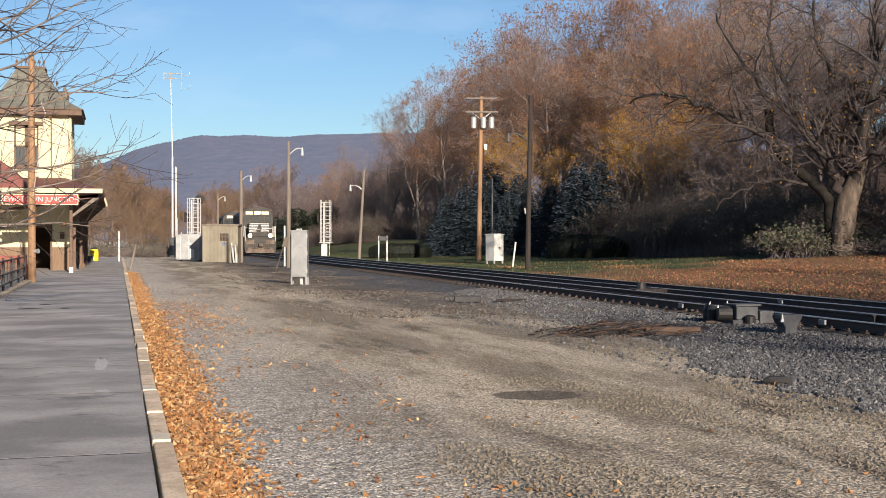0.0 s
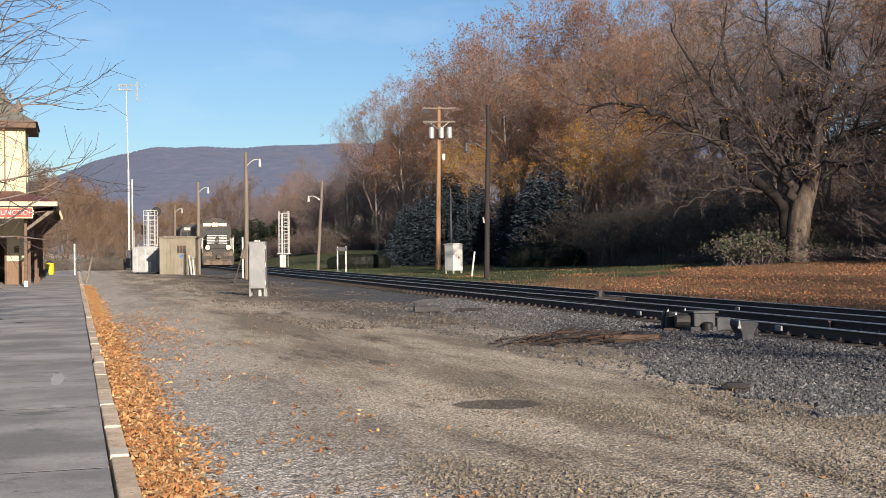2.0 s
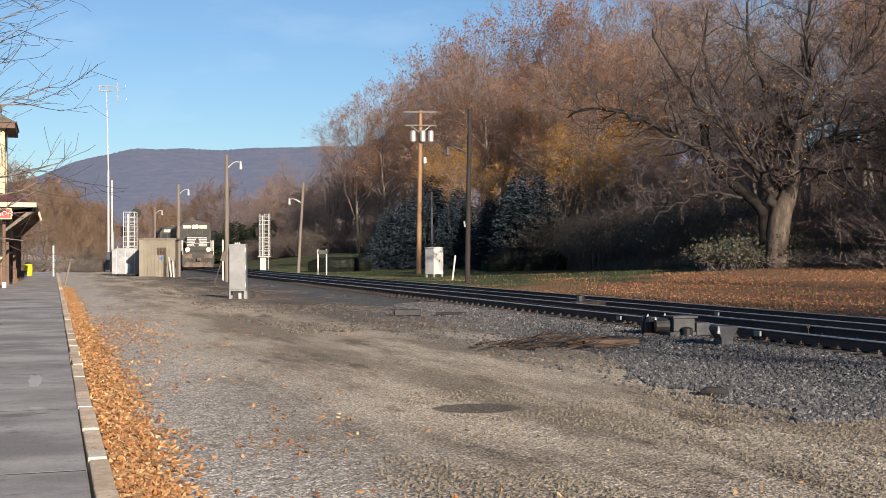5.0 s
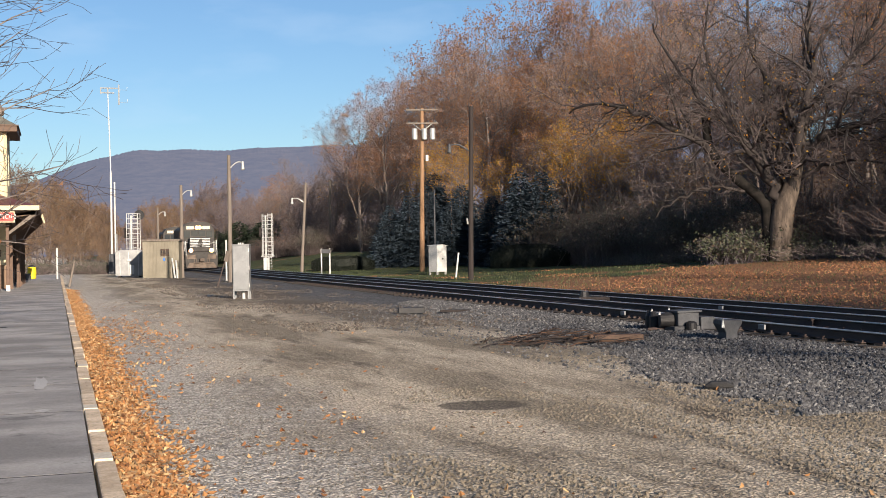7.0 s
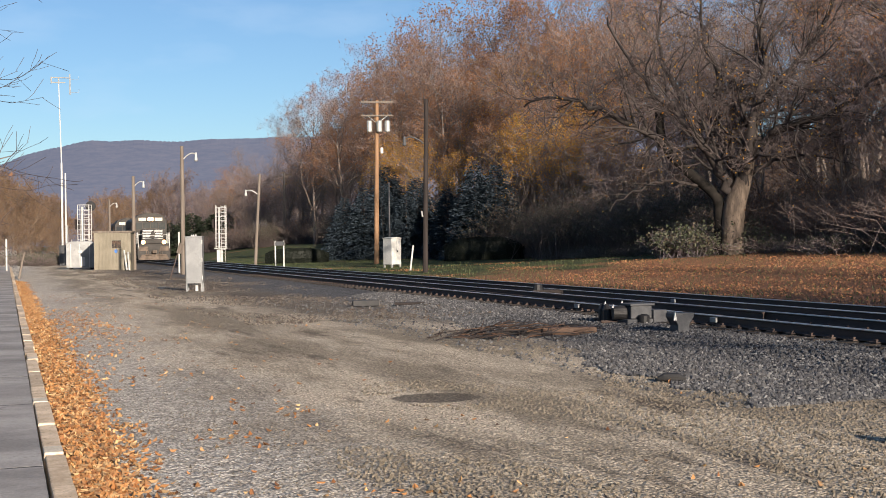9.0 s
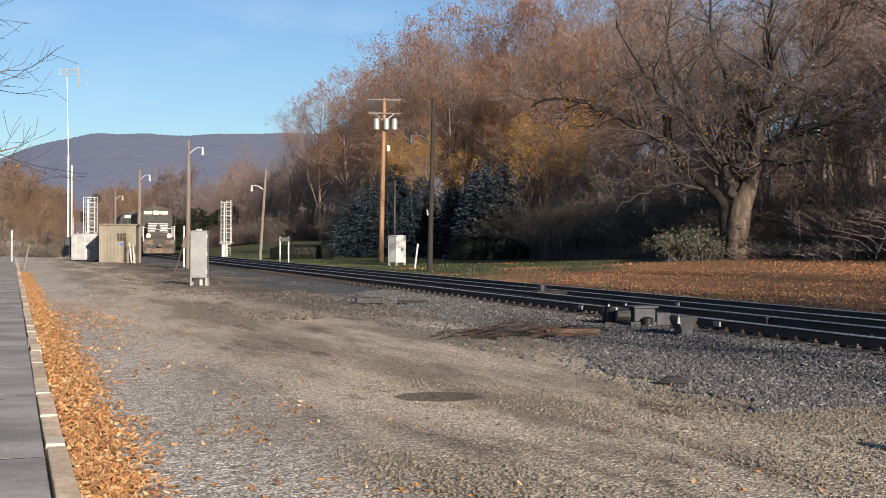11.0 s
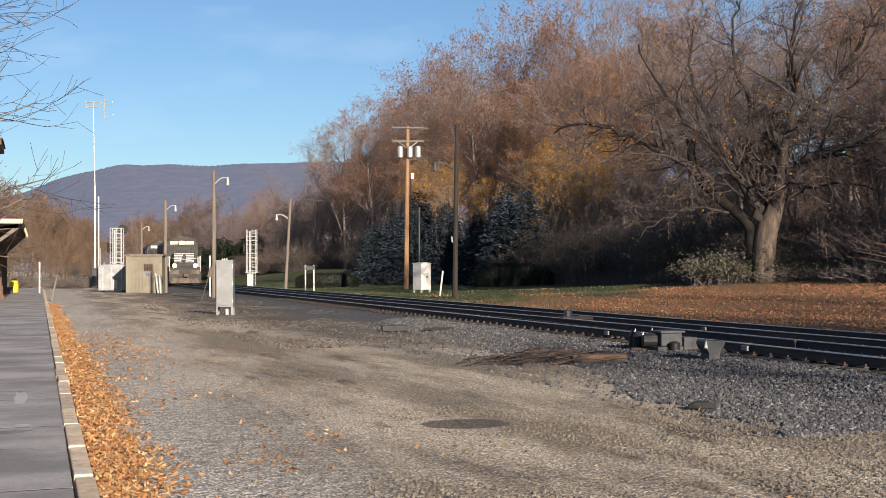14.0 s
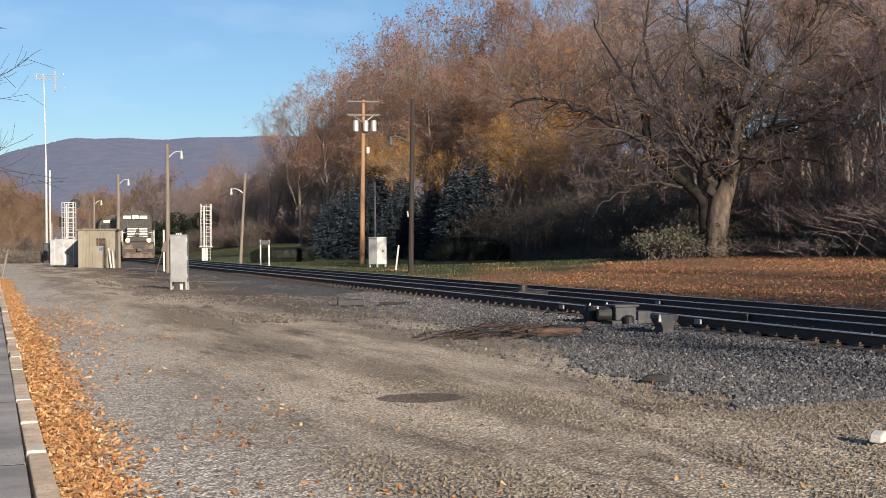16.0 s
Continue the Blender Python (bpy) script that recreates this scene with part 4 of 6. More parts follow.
def build_ridge():
    m, n, l, b = nodes_of("distant_forest_haze_glow")
    v = coords(n, l, (1, 1, 1.6))
    t = mixc(n, l, ramp(n, l, noise_node(n, l, v, 0.03, 8, 0.8), 0.34, 0.66), (0.072, 0.069, 0.077), (0.11, 0.097, 0.097))
    l.new(t, b.inputs["Base Color"])
    b.inputs["Roughness"].default_value = 1.0
    b.inputs["Specular IOR Level"].default_value = 0.0
    # blue glow stands in for the air between; the ridge is a distant backdrop
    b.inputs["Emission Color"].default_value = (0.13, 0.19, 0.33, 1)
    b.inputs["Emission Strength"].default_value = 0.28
    g = Geo()
    cols, rows = 1100, 14
    vs = []
    for i in range(cols + 1):
        a = radians(-12 + 46 * i / cols)
        deg = math.degrees(a)
        crest = 150 + 82 * step(deg, -3.0, 4.0) + 10 * step(deg, 6, 13) + 60 * step(deg, 14, 28)
        crest += 5 * noise.noise((deg * 0.6, 0, 0))
        tops = 2.0 * noise.noise((deg * 7, 1, 0)) + 2.2 * noise.noise((deg * 22, 2, 0)) + 2.0 * noise.noise((deg * 60, 4, 0))
        for j in range(rows + 1):
            u = j / rows
            d = 1700 + 1000 * u
            z = crest * (u ** 0.9) * (0.93 + 0.07 * u) + 7 * noise.noise((deg * 0.7 + u * 1.5, u * 1.2, 7.0)) * math.sin(math.pi * u) + (tops if j == rows else 0)
            vs.append((math.sin(a) * d, math.cos(a) * d, z - 3))
    k = rows + 1
    g.add(vs, [(i * k + j, (i + 1) * k + j, (i + 1) * k + j + 1, i * k + j + 1) for i in range(cols) for j in range(rows)])
    tagged(part("mountain_ridge", g, m, None, "long wooded mountain ridge with blue haze put in as a glow", smooth=True), category="mountain", kind="structure")


build_ridge()


# ---- poles, signals and cabinets ----
def pole(name, x, y, z, h, r, m, label, lean=(0, 0)):
    t = thing(name, x, y, z, label, "utility pole")
    g = Geo()
    g.tube([(0, 0, -0.3), (lean[0] * 0.5, lean[1] * 0.5, h * 0.5), (lean[0], lean[1], h)], [r, r * 0.85, r * 0.68], 14)
    part("shaft", g, m, t, smooth=False)
    return t


def lamp_arm(t, z, side, reach, top, m=M_alu):
    """A curved steel arm with a hanging lamp head; side +1 reaches to the right of the pole."""
    ux, uy = 0.966 * side, -0.259 * side
    g = Geo()
    pts = []
    for i in range(7):
        u = i / 6
        pts.append((top[0] + ux * reach * u, top[1] + uy * reach * u, z + 0.45 * math.sin(u * 2.1)))
    g.tube(pts, [0.035] * 7, 7)
    part("lamp_arm", g, m, t, "thin curved steel lamp arm")
    ex, ey, ez = pts[-1]
    g = Geo()
    g.tube([(ex, ey, ez + 0.1), (ex, ey, ez), (ex, ey, ez - 0.14), (ex, ey, ez - 0.36), (ex, ey, ez - 0.42)], [0.04, 0.07, 0.08, 0.11, 0.07], 12)
    part("lamp_head", g, m, t, "pale cylindrical lamp head")


def build_poles():
    p = pole("wooden_pole", -3.12, 47.5, 0.12, 8.55, 0.15, M_wood, "tall brown wooden pole at the platform's back edge")
    g = Geo()
    g.tube([(0.1, -0.1, 1.15), (0.24, -0.2, 1.17)], [0.07, 0.09], 10)
    part("meter", g, M_alu, p, "small round meter")
    g = Geo()
    g.tube([(0.05, -0.12, 3.2), (0.5, -0.2, 6.3), (0.35, -0.2, 6.7)], [0.02, 0.02, 0.02], 6)
    part("bracket", g, M_alu, p)
    t = pole("transformer_pole", 25.85, 86.2, ground_z(25.85, 86.2), 12.15, 0.195, M_wood, "tall orange-brown pole with crossarms and three grey transformers", (0.18, -0.05))
    for z in (12.0, 11.0):
        g = Geo()
        g.box(-1.2, -0.07, -0.06, 1.2, 0.07, 0.06)
        part("crossarm", g, M_woodgrey, t, at=(0.15, -0.17, z), bevel=0.01).rotation_euler = (0, 0, radians(-15))
        for s in (-1.0, -0.45, 0.45, 1.0):
            g = Geo()
            g.tube([(0, 0, 0), (0, 0, 0.09), (0, 0, 0.16)], [0.05, 0.06, 0.03], 8)
            part("insulator", g, M_grey, t, at=(0.15 + s * 0.966, -0.17 - s * 0.259, z + 0.06))
    for s in (-0.62, 0.1, 0.7):
        g = Geo()
        g.tube([(0, 0, 0), (0, 0, 0.06), (0, 0, 0.78), (0, 0, 0.86)], [0.13, 0.20, 0.21, 0.15], 16)
        c = part("transformer", g, M_alu, t, "light grey transformer can", at=(0.15 + s * 0.966, -0.34 - s * 0.259, 9.75))
        g = Geo()
        g.tube([(0.05, 0, 0.84), (0.08, 0, 1.1)], [0.05, 0.03], 8)
        part("bushing", g, M_grey, c)
    for s in (-1, 1):
        g = Geo()
        g.tube([(0.15, -0.2, 10.4), (0.15 + s * 0.7, -0.2 - s * 0.18, 10.98)], [0.03, 0.03], 6)
        part("brace", g, M_alu, t)
    g = Geo()
    g.box(-0.1, -0.08, 0, 0.1, 0.08, 0.42)
    part("junction_box", g, M_alu, t, at=(0.42, -0.3, 8.2), bevel=0.01)
    g = Geo()
    g.tube([(0.3, -0.2, 8.3), (0.4, -0.1, 4), (0.8, 0.3, 0.2)], [0.022, 0.022, 0.022], 6)
    part("cable", g, M_black, t)
    d = pole("dark_pole", 21.2, 61.6, ground_z(21.2, 61.6), 9.35, 0.15, M_wooddark, "dark weathered wooden pole by the tracks", (0.18, 0))
    lamp_arm(d, 6.85, -1, 1.15, (0.12, 0), M_grey)
    g = Geo()
    g.tube([(-0.15, -0.1, 3.0), (-0.2, -0.12, 3.3)], [0.05, 0.05], 8)
    part("clip", g, M_alu, d)
    for (x, y, h, r, lean, arm) in ((9.6, 70.7, 7.45, 0.14, (0.0, 0.0), 0.8), (9.0, 92.9, 6.95, 0.16, (0.0, 0), 0.75), (10.3, 131.8, 6.7, 0.14, (0, 0), 0.75)):
        q = pole("lamp_pole", x, y, 0, h, r, M_woodgrey, "weathered wooden lamp pole beside the yard", lean)
        tagged(q, group="lamp poles")
        lamp_arm(q, h - 0.85, 1, arm, (lean[0], lean[1]))
    q = pole("lamp_pole", 18.9, 97.1, ground_z(18.9, 97.1), 7.4, 0.14, M_woodgrey, "leaning wooden lamp pole behind the tracks", (0.45, -0.1))
    tagged(q, group="lamp poles")
    lamp_arm(q, 5.7, -1, 1.05, (0.38, -0.05))
    q = pole("lamp_pole", 27.0, 29.4, ground_z(27.0, 29.4), 9.9, 0.15, M_woodgrey, "tall lamp pole on the lawn with a long arm")
    tagged(q, group="lamp poles")
    lamp_arm(q, 8.6, -1, 2.2, (0, 0))
    q = pole("far_pole", 33, 150, ground_z(33, 150), 9.0, 0.16, M_woodgrey, "distant wooden pole with a short crossarm before the woods")
    g = Geo()
    g.box(-1.1, -0.06, 8.5, 1.1, 0.06, 8.62)
    part("crossarm", g, M_woodgrey, q)
    s = pole("steel_pole", 26.3, 84.3, ground_z(26.3, 84.3), 6.0, 0.075, M_grey, "grey conduit pole behind the white cabinet")
    # tall radio mast
    t = thing("radio_mast", 4.95, 117.7, 0, "slender galvanised radio mast with a bar aerial on top", "radio mast")
    g = Geo()
    g.tube([(0, 0, 0), (0, 0, 9.5), (0, 0, 9.6), (-0.15, 0, 17.1)], [0.10, 0.09, 0.06, 0.04], 10)
    part("mast", g, M_whitepaint, t)
    g = Geo()
    g.tube([(0.32, -0.1, 0), (0.32, -0.1, 8.6)], [0.075, 0.075], 8)
    part("conduit", g, M_whitepaint, t)
    for z, a, b in ((17.45, -0.8, 0.75), (17.0, -0.8, 0.45)):
        g = Geo()
        g.tube([(a, 0, z), (b, 0, z)], [0.055, 0.055], 6)
        part("aerial_bar", g, M_alu, t)
    for x, za, zb in ((0.85, 15.9, 17.8), (-0.8, 16.9, 17.5), (-0.15, 16.9, 17.5)):
        g = Geo()
        g.tube([(x, 0, za), (x, 0, zb)], [0.07, 0.07], 6)
        part("dipole", g, M_alu, t)
    for x, z in ((1.6, 17.3), (1.65, 16.1)):
        g = Geo()
        g.tube([(0.85, 0, z), (x, 0, z), (x, 0, z + 0.3)], [0.012, 0.02, 0.03], 5)
        part("small_dipole", g, M_alu, t)
    g = Geo()
    g.box(-0.3, -0.3, 0, 0.35, 0.4, 1.9)
    part("base_cabinet", g, M_grey, t, bevel=0.02)


def signal_ladder(name, x, y, z, h, w, label, turn, disc=True):
    t = thing(name, x, y, z, label, "railway signal", "lattice signal masts", turn=turn)
    z0 = 1.5
    for sx in (-1, 1):
        for sy in (-1, 1):
            g = Geo()
            g.tube([(sx * w / 2, sy * w / 2, z0 - 0.2), (sx * w / 2, sy * w / 2, h)], [0.028, 0.028], 6)
            part("upright", g, M_whitepaint, t)
    g = Geo()
    g.tube([(-w * 0.2, 0, 0), (-w * 0.2, 0, h * 0.97)], [0.1, 0.09], 10)
    part("mast", g, M_whitepaint, t)
    k = 0
    zz = z0
    while zz < h + 0.01:
        g = Geo()
        for a, b in (((-1, -1), (1, -1)), ((1, -1), (1, 1)), ((1, 1), (-1, 1)), ((-1, 1), (-1, -1))):
            g.tube([(a[0] * w / 2, a[1] * w / 2, zz), (b[0] * w / 2, b[1] * w / 2, zz)], [0.018, 0.018], 5)
        part("ring", g, M_whitepaint, t)
        zz += 0.42
        k += 1
    g = Geo()
    zz = 0.3
    while zz < h:
        g.tube([(w * 0.06, -w / 2, zz), (w * 0.44, -w / 2, zz)], [0.016, 0.016], 5)
        zz += 0.3
    for sx in (0.06, 0.44):
        g.tube([(w * sx, -w / 2, 0), (w * sx, -w / 2, h)], [0.02, 0.02], 5)
    part("ladder", g, M_whitepaint, t)
    g = Geo()
    g.box(-w * 0.65, -w * 0.5, z0 - 0.2, w * 0.65, w * 0.5, z0 - 0.12)
    part("platform", g, M_whitepaint, t)
    g = Geo()
    g.box(-w * 0.45, -0.15, 0, w * 0.15, 0.15, z0 * 0.8)
    part("base_case", g, M_whitepaint, t, bevel=0.02)
    g = Geo()
    g.tube([(w * 0.05, w * 0.6, h - 0.15), (w * 0.05, w * 0.75, h - 0.15)], [0.42, 0.42], 20)
    if disc:
        part("signal_head", g, M_black, t, "round black signal backing", at=(w * 0.35, 0, 0.05))
    g = Geo()
    g.box(-0.25, -0.2, -0.5, 0.1, 0.2, 0.35)
    part("side_head", g, M_wooddark, t, at=(-w * 0.6, 0.1, h * 0.7))
    return t


def build_signals():
    signal_ladder("signal_mast", 6.3, 106.9, 0, 5.3, 0.95, "white lattice signal mast with round black head", -15)
    signal_ladder("signal_mast", 19.75, 118.4, ground_z(19.75, 118.4), 5.5, 0.95, "white lattice signal mast on a stepped base", -15, False)
    # tall steel cabinet in the yard
    t = thing("signal_cabinet", 6.49, 44.75, 0, "tall brushed aluminium signal cabinet on an open stand", "cabinet", turn=-15)
    w, d = 0.30, 0.30
    g = Geo()
    g.box(-w, -d, 0.34, w, d, 2.02)
    part("body", g, M_steel, t, bevel=0.012)
    g = Geo()
    g.box(-w - 0.02, -d - 0.02, 2.02, w + 0.02, d + 0.02, 2.06)
    part("top", g, M_steel, t, bevel=0.01)
    for x in (-0.1, -0.03, 0.05):
        g = Geo()
        g.tube([(x, 0, 2.06), (x, 0, 2.12)], [0.03, 0.025], 8)
        part("vent_cap", g, M_alu, t)
    g = Geo()
    g.box(-w + 0.03, -d - 0.022, 0.4, w - 0.03, -d, 1.97)
    dr = part("door", g, M_steel, t, bevel=0.006)
    for z in (0.55, 1.2, 1.85):
        g = Geo()
        g.tube([(w - 0.005, -d - 0.02, z - 0.07), (w - 0.005, -d - 0.02, z + 0.07)], [0.028, 0.028], 8)
        part("hinge", g, M_alu, dr)
    g = Geo()
    g.box(-w - 0.05, -0.12, 0.6, -w, 0.12, 1.9)
    part("side_conduit", g, M_woodgrey, t, "tan side panel")
    for x in (-w + 0.03, w - 0.03):
        for y in (-d + 0.03, d - 0.03):
            g = Geo()
            g.box(x - 0.03, y - 0.03, 0, x + 0.03, y + 0.03, 0.34)
            part("leg", g, M_steel, t)
    g = Geo()
    g.box(-w, -d, 0.0, w, -d + 0.05, 0.04)
    part("foot_bar", g, M_steel, t)
    g = Geo()
    g.tube([(0.06, 0, 0), (0.05, 0, 0.34)], [0.06, 0.06], 9)
    part("cable_riser", g, M_whitepaint, t)
    # instrument case: white box with open-looking dark hatch
    t = thing("instrument_case", 5.5, 98.0, 0, "low white metal instrument case on short skids", "equipment case", turn=-8)
    g = Geo()
    g.prism([(-1.08, 0.12), (1.08, 0.12), (1.08, 2.0), (0.7, 2.16), (-0.7, 2.16), (-1.08, 2.0)], 'y', -0.75, 0.75)
    part("body", g, M_steel, t, bevel=0.03)
    for x0, x1, z0, z1, m in ((0.02, 0.34, 0.25, 0.95, M_whitepaint), (-0.15, 0.12, 1.25, 1.45, M_whitepaint)):
        g = Geo()
        g.box(x0, -0.82, z0, x1, -0.74, z1)
        part("panel", g, m, t, bevel=0.01)
    for x in (-0.72, -0.05, 0.66):
        g = Geo()
        g.box(x - 0.02, -0.77, 0.16, x + 0.02, -0.75, 1.95)
        part("seam", g, M_alu, t)
    for x in (-0.7, 0.0, 0.7):
        g = Geo()
        g.tube([(x, 0, 2.1), (x, 0, 2.3)], [0.03, 0.03], 6)
        part("lifting_eye", g, M_alu, t)
    for x in (-0.8, 0.8):
        g = Geo()
        g.box(x - 0.1, -0.7, 0, x + 0.1, 0.7, 0.12)
        part("skid", g, M_wooddark, t)
    g = Geo()
    g.tube([(-0.95, -0.5, 0.1), (-0.95, -0.5, 3.4)], [0.04, 0.04], 6)
    part("whip_aerial", g, M_alu, t)
    # corrugated shed
    t = thing("equipment_shed", 7.6, 92.6, 0, "small tan ribbed-metal shed with louvre and flat roof", "shed", turn=-12)
    g = Geo()
    w, d, h = 1.3, 1.5, 2.72
    n = 52
    out = []
    for i in range(n):
        u = -w + 2 * w * i / n
        out += [(u, -d - (0.05 if i % 4 < 2 else 0.0)), (u + 2 * w / n, -d - (0.05 if i % 4 < 2 else 0.0))]
    out += [(w, d), (-w, d)]
    g.prism(out, 'z', -0.05, h)
    part("wall", g, M_shed, t)
    g = Geo()
    g.box(-w - 0.1, -d - 0.12, h, w + 0.1, d + 0.1, h + 0.14)
    part("roof", g, M_woodgrey, t, bevel=0.02)
    for x in (-1.15, 1.2):
        g = Geo()
        g.box(x - 0.05, -d - 0.06, 0, x + 0.05, -d - 0.02, h)
        part("corner_trim", g, M_shed, t)
    lv = Geo()
    lv.box(-0.02, -d - 0.05, 1.62, 0.62, -d - 0.02, 2.16)
    lo = part("louvre", lv, M_black, t, "dark ventilation louvre")
    for i in range(6):
        g = Geo()
        g.box(0.0, -d - 0.075, 1.66 + i * 0.085, 0.6, -d - 0.045, 1.69 + i * 0.085)
        part("slat", g, M_brown, lo)
    g = Geo()
    g.tube([(0.27, -d - 0.03, 1.38), (0.27, -d - 0.05, 1.38)], [0.13, 0.13], 16)
    M_blue = mat("blue_sticker", (0.03, 0.13, 0.42), (0.05, 0.17, 0.5), 4, 0.5)
    part("round_sticker", g, M_blue, t, "small round blue sticker")
    for x0, x1, h in ((0.95, 0.7, 1.45), (1.12, 0.98, 1.3)):
        b = thing("leaning_board", 7.6, 92.6, 0, "pale board leaning against the shed", "board", "leaning boards", turn=-12)
        g = Geo()
        g.tube([(x0 + 0.12, -d - 0.5, 0.0), (x1 + 0.12, -d - 0.06, h)], [0.06, 0.06], 4)
        part("board", g, M_whitepaint, b)
    # white cabinet on the lawn
    t = thing("white_cabinet", 24.0, 76.4, ground_z(24.0, 76.4), "white two-door relay cabinet on short legs", "cabinet", turn=24)
    g = Geo()
    g.box(-0.42, -0.42, 0.2, 0.42, 0.42, 1.92)
    part("body", g, M_whitepaint, t, bevel=0.012)
    g = Geo()
    g.prism([(-0.47, 1.92), (0.47, 1.92), (0.47, 1.95), (0, 2.0), (-0.47, 1.95)], 'y', -0.47, 0.47)
    part("roof", g, M_whitepaint, t)
    for x in (-0.36, 0.36):
        for y in (-0.36, 0.36):
            g = Geo()
            g.box(x - 0.05, y - 0.05, -0.1, x + 0.05, y + 0.05, 0.2)
            part("leg", g, M_alu, t)
    for x0, x1 in ((-0.39, -0.01), (0.01, 0.39)):
        g = Geo()
        g.box(x0, -0.44, 0.25, x1, -0.42, 1.88)
        dd = part("door", g, M_whitepaint, t, bevel=0.004)
    g = Geo()
    g.box(0.02, -0.47, 1.0, 0.1, -0.44, 1.12)
    part("handle", g, M_black, dd)
    # white goalpost-like frame
    t = thing("sign_frame", 18.4, 85.4, ground_z(18.4, 85.4), "two white posts with a short sign board", "sign frame", turn=-15)
    for x in (-0.3, 0.3):
        g = Geo()
        g.box(x - 0.045, -0.045, -0.1, x + 0.045, 0.045, 2.0)
        part("post", g, M_whitepaint, t)
    g = Geo()
    g.box(-0.3, -0.1, 1.66, 0.34, -0.062, 1.95)
    part("board", g, M_grey, t)
    # thin white posts and stakes
    def stake(name, x, y, z, h, r, m, label, lean=(0.0, 0.0)):
        s = thing(name, x, y, z, label, "marker post")
        g = Geo()
        g.tube([(0, 0, -0.1), (lean[0], lean[1], h)], [r, r], 8)
        part("post", g, m, s)
    stake("marker_post", 9.75, 73.6, 0, 2.55, 0.055, M_whitepaint, "white steel marker post beside the lamp pole")
    stake("bollard", 0.02, 90.9, 0.12, 2.2, 0.065, M_whitepaint, "white post at the platform's far edge")
    stake("leaning_stake", 0.62, 70.5, 0, 1.45, 0.06, M_woodgrey, "pale wooden stake leaning over the kerb", (0.32, 0.0))
    stake("leaning_stake", 22.0, 66.6, ground_z(22, 66.6), 1.45, 0.055, M_whitepaint, "white stake leaning beside the tracks", (0.2, 0.0))
    s = thing("track_sign", 8.5, 66.5, 0, "rusty leaning steel post with a narrow tag", "marker post")
    g = Geo()
    g.tube([(-0.2, 0, -0.1), (0.35, 0, 1.7)], [0.03, 0.03], 6)
    part("post", g, M_rail, s)
    g = Geo()
    g.tube([(0.28, -0.04, 1.3), (0.44, -0.04, 1.85)], [0.13, 0.13], 4)
    part("tag", g, M_woodgrey, s)


def build_switch():
    t = machine = thing("switch_machine", 11.45, 20.75, 0.1, "grey electric switch machine beside the rail", "switch machine", turn=0)
    g = Geo()
    g.box(-0.42, -0.32, -0.02, 0.5, 0.32, 0.12)
    part("base", g, M_grey, t, bevel=0.015)
    g = Geo()
    g.box(-0.30, -0.28, 0.12, 0.28, 0.26, 0.42)
    c = part("case", g, M_grey, t, bevel=0.03)
    g = Geo()
    g.box(-0.34, -0.32, 0.42, 0.34, 0.3, 0.47)
    part("lid", g, M_grey, c, "flat grey lid", bevel=0.012)
    g = Geo()
    g.tube([(-0.30, 0.0, 0.26), (-0.62, 0.08, 0.26)], [0.17, 0.15], 14)
    part("motor", g, M_black, t, "black motor housing")
    g = Geo()
    g.box(0.28, -0.36, 0.02, 0.66, 0.1, 0.32)
    part("contact_box", g, M_grey, t, "pale grey side box", bevel=0.02)
    g = Geo()
    g.tube([(-0.02, -0.42, -0.02), (-0.02, -0.42, 0.2), (-0.02, -0.42, 0.24)], [0.13, 0.13, 0.07], 12)
    part("gear_drum", g, M_black, t)
    for y in (0.5, 0.72):
        g = Geo()
        g.tube([(-0.55, y, 0.05), (-0.55, y, 0.32), (-0.55, y + 0.05, 0.42)], [0.12, 0.12, 0.06], 10)
        part("gear_cover", g, M_black, t)
    for (x, y, z) in ((-0.56, 0.6, 0.42), (-0.3, 0.2, 0.45), (-0.66, 0.0, 0.38)):
        g = Geo()
        g.prism([(-0.03, 0), (0.03, 0), (0.01, 0.08)], 'y', -0.015, 0.015)
        part("lever_tip", g, M_whitepaint, t, at=(x, y, z))
    for y in (0.15, 0.62, 1.1):
        g = Geo()
        g.tube([(-0.9 + 0.3 * y, y + 0.1, 0.05), (0.9, y, 0.09)], [0.035, 0.035], 6)
        part("throw_rod", g, M_rail, t)
    for y in (-0.36, 0.4):
        b = thing("head_timber", 11.6, 20.9 + y, 0.02, "long dark switch timber under the machine", "timber", "switch timbers")
        g = Geo()
        g.box(-1.5, -0.12, -0.1, 1.2, 0.12, 0.075)
        part("timber", g, M_tie, b, bevel=0.015)
    machine.scale = (0.78, 0.78, 0.85)
    t = thing("cable_post", 11.0, 18.4, 0.06, "grey flared concrete-grey cable post with white clip", "cable post")
    g = Geo()
    g.prism([(-0.13, -0.1), (0.13, -0.1), (0.13, 0.2), (0.24, 0.36), (0.24, 0.44), (-0.24, 0.44), (-0.24, 0.36), (-0.13, 0.2)], 'y', -0.16, 0.16)
    part("body", g, M_grey, t, bevel=0.015)
    t.scale = (0.85, 0.85, 0.88)
    g = Geo()
    g.prism([(-0.03, 0.3), (0.04, 0.3), (0.0, 0.48)], 'y', -0.2, -0.165)
    part("clip", g, M_whitepaint, t, at=(-0.22, 0, 0))
    # short machine across the second line
    t = thing("track_casting", 15.2, 33.2, 0.08, "dark steel casting between the lines", "track casting")
    g = Geo()
    g.box(-0.5, -0.3, 0, 0.5, 0.3, 0.18)
    part("base", g, M_wooddark, t, bevel=0.02)
    g = Geo()
    g.tube([(-0.2, 0, 0.18), (-0.2, 0, 0.34)], [0.16, 0.12], 10)
    part("cap", g, M_black, t)
